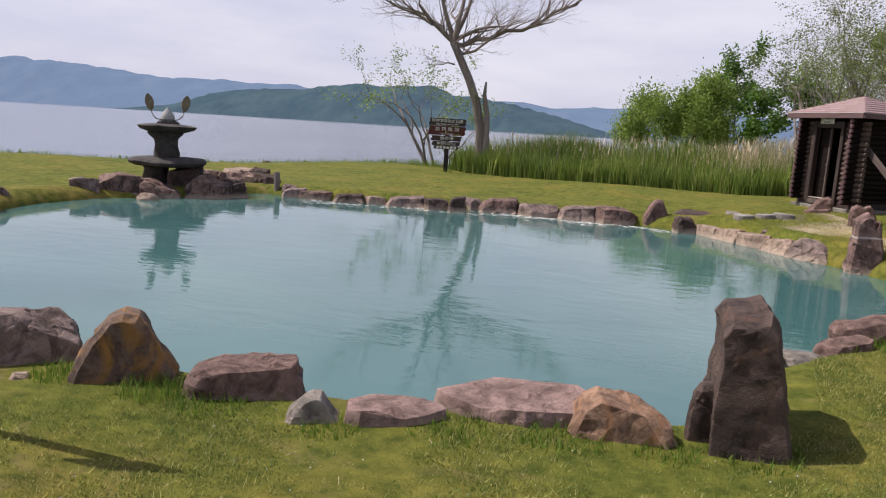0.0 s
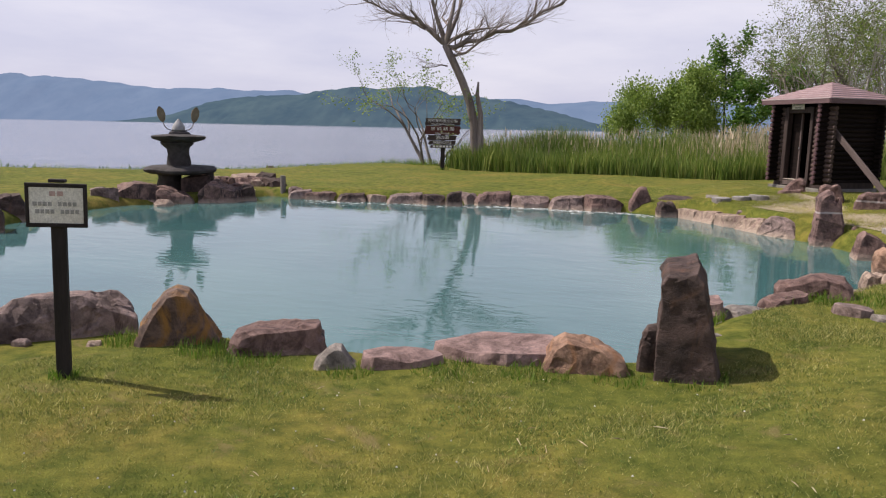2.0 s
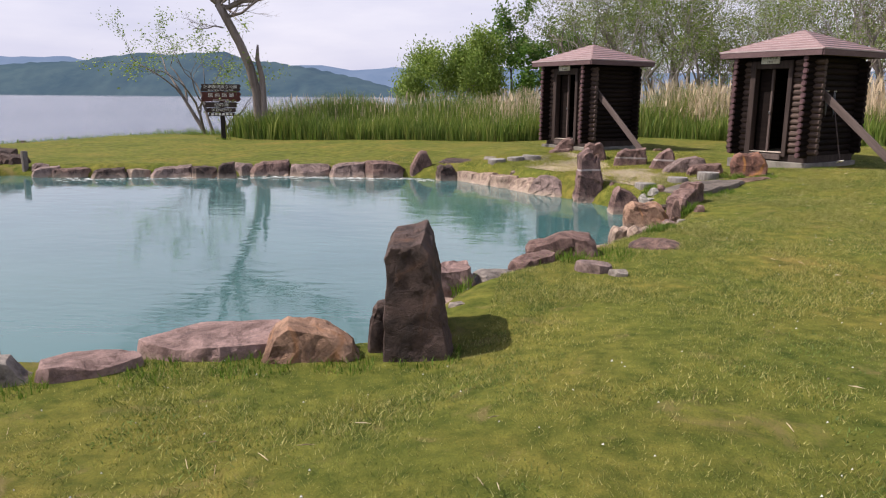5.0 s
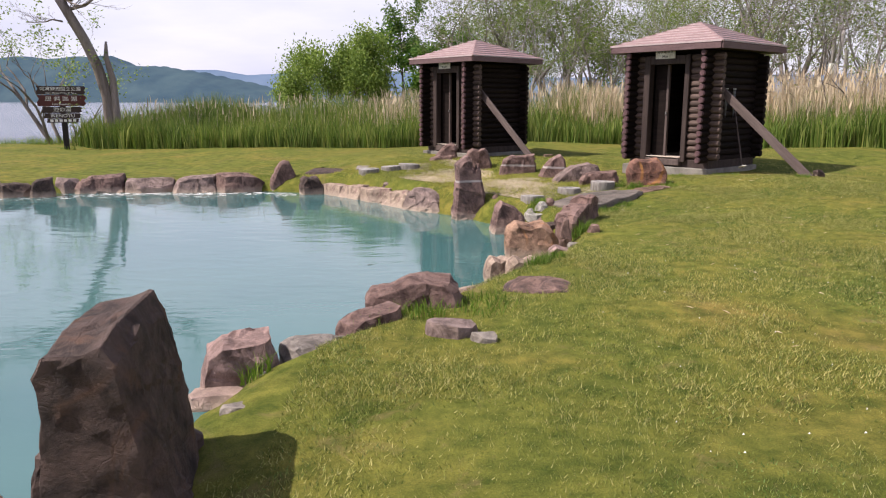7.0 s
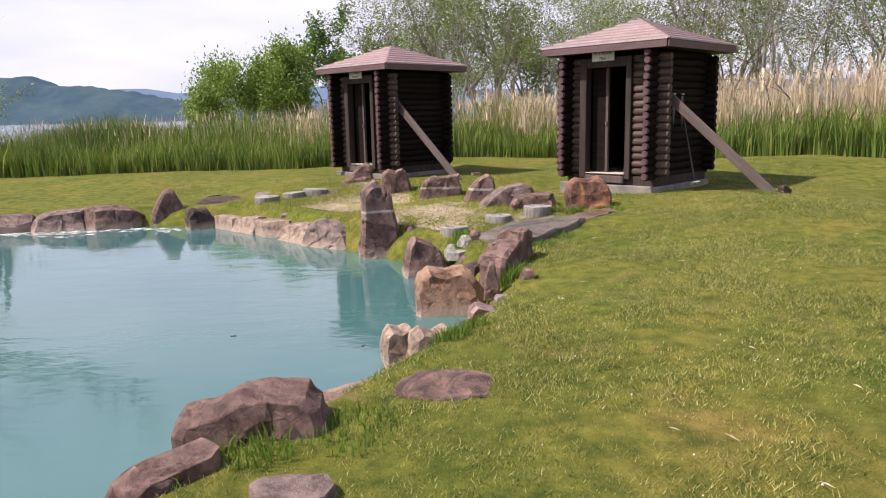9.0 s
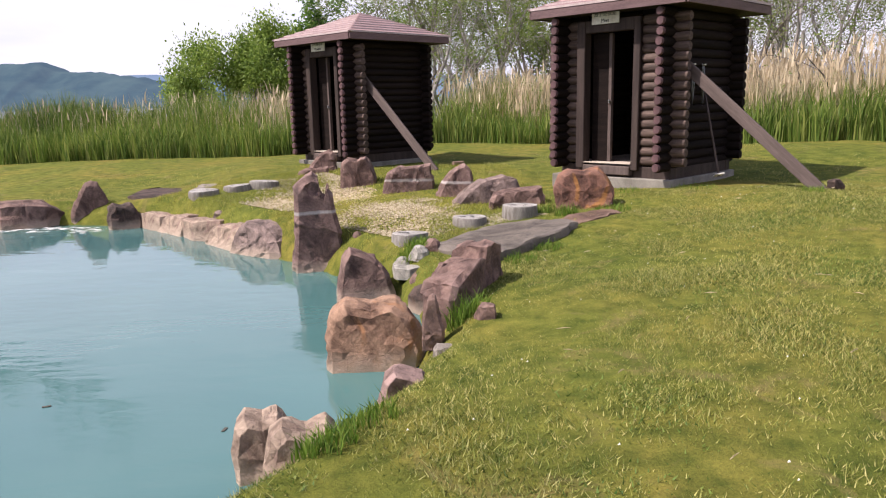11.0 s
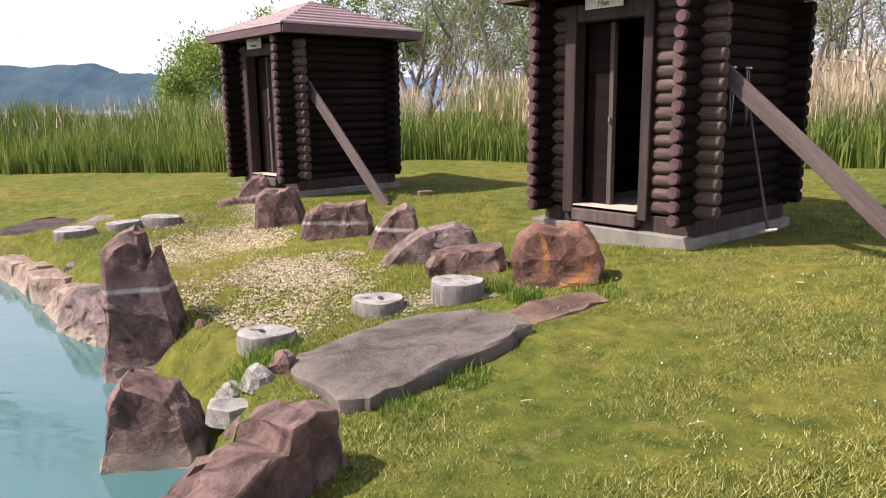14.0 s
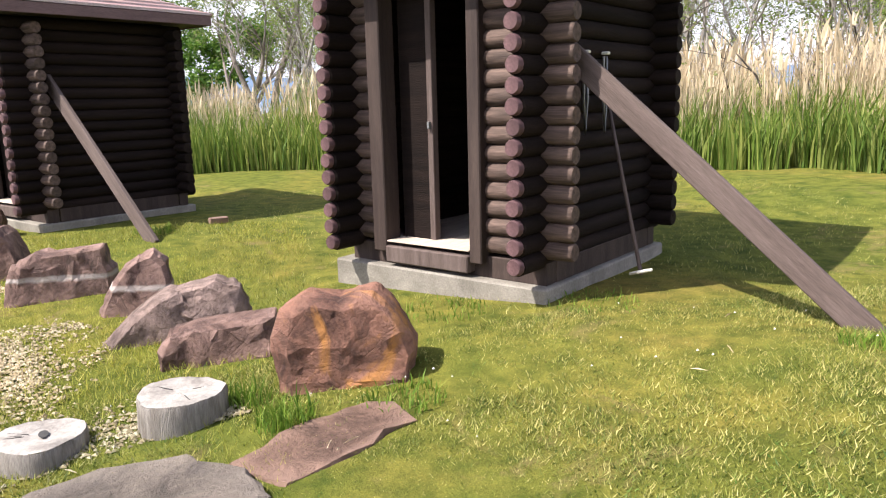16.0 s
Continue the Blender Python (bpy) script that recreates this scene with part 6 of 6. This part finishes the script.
def gravel():
    rng = np.random.default_rng(21)
    n = 100000
    x, y = rng.uniform(-1.2, 3.4, n), rng.uniform(12.4, 18, n)
    d = inside_distance(x, y, GRAVEL_LINE)
    patch = np.array([noise.noise((a * 1.1, b * 1.1, 6)) + 0.5 * noise.noise((a * 3.5, b * 3.5, 2)) for a, b in zip(x, y)])
    keep = (d > 0) & (rng.uniform(0, 1, n) < 0.3 + 1.2 * patch + 0.55 * np.clip(d - 0.2, 0, 0.6))
    x, y = x[keep], y[keep]
    z = ground_z(x, y)
    m = len(x)
    size = rng.uniform(0.006, 0.021, m)
    unit = np.array([(1, 0, 0), (-0.3, 0.9, 0), (-0.7, -0.7, 0), (0.1, 0.1, 0.55), (0.0, 0.0, -0.4)])
    ang = rng.uniform(0, 6.28, m)
    ca, sa = np.cos(ang), np.sin(ang)
    st = rng.uniform(0.6, 1.4, m)
    vx = (unit[None, :, 0] * ca[:, None] - unit[None, :, 1] * sa[:, None]) * (size * st)[:, None] + x[:, None]
    vy = (unit[None, :, 0] * sa[:, None] + unit[None, :, 1] * ca[:, None]) * size[:, None] + y[:, None]
    vz = unit[None, :, 2] * size[:, None] + z[:, None] + 0.006
    verts = np.stack([vx, vy, vz], -1).reshape(-1, 3)
    tri = np.array([(0, 1, 3), (1, 2, 3), (2, 0, 3), (1, 0, 4), (2, 1, 4), (0, 2, 4)])
    faces = (5 * np.arange(m)[:, None, None] + tri[None]).reshape(-1, 3)
    tagged(put("gravel", mesh_from("gravel", verts.tolist(), faces.tolist(), GRAVEL_MAT)), "pale pebbles strewn between patches of grass", "gravel", "", "stuff")
    n = 60000
    x, y = rng.uniform(-2.5, 3.4, n), rng.uniform(12.2, 18, n)
    patch = np.array([noise.noise((a * 1.1, b * 1.1, 6)) + 0.5 * noise.noise((a * 3.5, b * 3.5, 2)) for a, b in zip(x, y)])
    keep = (inside_distance(x, y, POND_LINE) < -0.15) & (rng.uniform(0, 1, n) < 0.7 - 1.1 * patch)
    x, y = x[keep], y[keep]
    me = blades_mesh("thin_grass", x, y, ground_z(x, y) - 0.004, rng.uniform(0.02, 0.06, len(x)), rng.uniform(0.004, 0.008, len(x)), 1.0, BLADE_YELLOW, rng)
    tagged(put("thin_grass", me), "thin yellow-green grass growing through gravel", "grass", "", "stuff")


gravel()


def tufts():
    """Longer grass left round stones, posts and along the bank."""
    rng = np.random.default_rng(33)
    px, py, ph = [], [], []

    def clump(x, y, r, n, h):
        a, d = rng.uniform(0, 6.28, n), r * np.sqrt(rng.uniform(0, 1, n))
        px.append(x + np.cos(a) * d), py.append(y + np.sin(a) * d), ph.append(h * rng.uniform(0.4, 1.2, n))

    for x, y, r, n, h in ((-5.3, 0.86, 0.12, 120, 0.07), (-5.75, 1.85, 0.2, 160, 0.14), (-5.0, 2.0, 0.25, 200, 0.12), (-4.5, 2.05, 0.25, 160, 0.10), (-3.6, 2.2, 0.2, 160, 0.08), (-2.9, 2.55, 0.3, 200, 0.07),
                          (-2.2, 2.8, 0.3, 260, 0.08), (-1.55, 3.0, 0.25, 200, 0.08), (-1.0, 3.25, 0.3, 260, 0.07), (-0.98, 5.15, 0.12, 120, 0.14), (-0.35, 6.05, 0.2, 200, 0.12), (0.1, 6.2, 0.2, 200, 0.13),
                          (0.6, 6.4, 0.3, 260, 0.09), (1.2, 7.9, 0.15, 220, 0.12), (1.35, 8.2, 0.2, 240, 0.10), (1.93, 9.85, 0.1, 130, 0.2), (2.05, 9.95, 0.12, 130, 0.12), (1.58, 12.05, 0.16, 420, 0.13), (1.75, 12.3, 0.15, 200, 0.1),
                          (3.35, 13.0, 0.14, 220, 0.13), (3.9, 13.05, 0.2, 180, 0.07), (3.15, 13.35, 0.12, 120, 0.12), (2.6, 11.4, 0.15, 140, 0.08), (2.9, 11.75, 0.15, 140, 0.08), (6.05, 12.75, 0.12, 110, 0.08),
                          (1.9, 17.5, 0.2, 140, 0.1), (4.3, 14.3, 0.3, 160, 0.06), (5.2, 14.05, 0.3, 160, 0.06), (-13.25, 25.6, 0.3, 120, 0.15), (-15.6, 28.9, 0.9, 500, 0.35), (-17.2, 29.0, 0.9, 300, 0.3)):
        clump(x, y, r, n, h)
    x, y, h = np.concatenate(px), np.concatenate(py), np.concatenate(ph)
    keep = inside_distance(x, y, POND_LINE) < 0.02
    x, y, h = x[keep], y[keep], h[keep]
    me = blades_mesh("grass_tufts", x, y, ground_z(x, y) - 0.01, h, rng.uniform(0.005, 0.011, len(x)), 0.75, TUFT, rng, True, 0.6)
    tagged(put("grass_tufts", me), "longer green grass tufts round stones and posts", "grass", "", "stuff")
    # shore fringe of rough grass along the lake
    n = 6000
    s = rng.uniform(0, 1, n)
    line = np.array([(-30.5, 15.5), (-26.8, 18.8), (-23.6, 22.5), (-21.6, 27.5), (-18.5, 31.0), (-14.5, 31.8)])
    k = np.minimum((s * 5).astype(int), 4)
    u = s * 5 - k
    p = line[k] + (line[k + 1] - line[k]) * u[:, None] + rng.normal(0, 0.6, (n, 2))
    me = blades_mesh("shore_grass", p[:, 0], p[:, 1], ground_z(p[:, 0], p[:, 1]) - 0.02, rng.uniform(0.08, 0.4, n), rng.uniform(0.012, 0.03, n), 0.5, TUFT, rng, True, 0.6)
    tagged(put("shore_grass", me), "rough green grass fringe along the lake shore", "grass", "", "stuff")


tufts()


def litter():
    rng = np.random.default_rng(44)
    n = 160
    x, y = np.concatenate([rng.uniform(-5, 4, n), rng.uniform(1.5, 7, n)]), np.concatenate([rng.uniform(-1.2, 3, n), rng.uniform(3.5, 14, n)])
    keep = inside_distance(x, y, POND_LINE) < -0.3
    x, y = x[keep], y[keep]
    z = ground_z(x, y) + 0.03
    verts, faces = [], []
    for a, b, c in zip(x, y, z):
        o, r = len(verts), rng.uniform(0.004, 0.008)
        verts += [(a - r, b, c), (a, b - r, c + 0.004), (a + r, b, c), (a, b + r, c + 0.004), (a, b, c + 0.01)]
        faces += [(o, o + 1, o + 4), (o + 1, o + 2, o + 4), (o + 2, o + 3, o + 4), (o + 3, o, o + 4)]
    tagged(put("clover_flowers", mesh_from("clover_flowers", verts, faces, LETTER)), "tiny white clover flowers in the grass", "flowers", "", "stuff")
    verts, faces = [], []
    for _ in range(110):
        a, b = (rng.uniform(-4, 3.5), rng.uniform(-1, 2.5)) if rng.random() < 0.4 else (rng.uniform(2.2, 6.8), rng.uniform(5, 13.5))
        c, l, w = gz(a, b) + 0.03, rng.uniform(0.04, 0.1), 0.0015
        t = rng.uniform(0, 6.28)
        u, v = np.array([math.cos(t), math.sin(t)]) * l / 2, np.array([-math.sin(t), math.cos(t)]) * w
        o = len(verts)
        verts += [(a - u[0] - v[0], b - u[1] - v[1], c), (a + u[0] - v[0], b + u[1] - v[1], c + 0.01), (a + u[0] + v[0], b + u[1] + v[1], c + 0.01), (a - u[0] + v[0], b - u[1] + v[1], c), (a, b, c + 0.012)]
        faces += [(o, o + 1, o + 4), (o + 1, o + 2, o + 4), (o + 2, o + 3, o + 4), (o + 3, o, o + 4)]
    tagged(put("straw_litter", mesh_from("straw_litter", verts, faces, STRAW)), "dry straw stalks lying on the lawn", "straw", "", "stuff")
    for a, b, r in ((-0.72, 9.3, 20), (0.5, 8.86, 80)):
        bm = box_bm(0.05, 0.018, 0.004, 0)
        tagged(part("floating_leaf", bm, BARK_DARK, None, "", pose(a, b, WATER + 0.003, 0, 0, r)), "small dark leaf floating on the water", "leaf")


litter()


def bank_foam():
    """Pale flecks of foam drifting along the far bank."""
    rng = np.random.default_rng(55)
    n = 430
    s = rng.uniform(0, 1, n) ** 0.8
    x = -12.5 + 9.3 * s
    line_y = np.interp(x, [-12.5, -11.5, -9.5, -8, -6, -4.2, -3.1], [15.0, 15.2, 15.75, 16.4, 16.75, 16.9, 16.6])
    y = line_y - 0.25 - np.abs(rng.normal(0, 0.28, n)) - 0.5 * np.clip(np.sin(x * 2.1), 0, 1) * rng.uniform(0, 1, n)
    verts, faces = [], []
    for a, b in zip(x, y):
        o, w, d = len(verts), rng.uniform(0.03, 0.11), rng.uniform(0.01, 0.03)
        verts += [(a - w, b, WATER + 0.004), (a - w * 0.2, b - d, WATER + 0.006), (a + w, b + d * 0.3, WATER + 0.004), (a + w * 0.1, b + d, WATER + 0.006)]
        faces.append((o, o + 1, o + 2, o + 3))
    tagged(put("foam_flecks", mesh_from("foam_flecks", verts, faces, LETTER)), "pale foam flecks drifting along the bank", "foam", "", "stuff")


bank_foam()
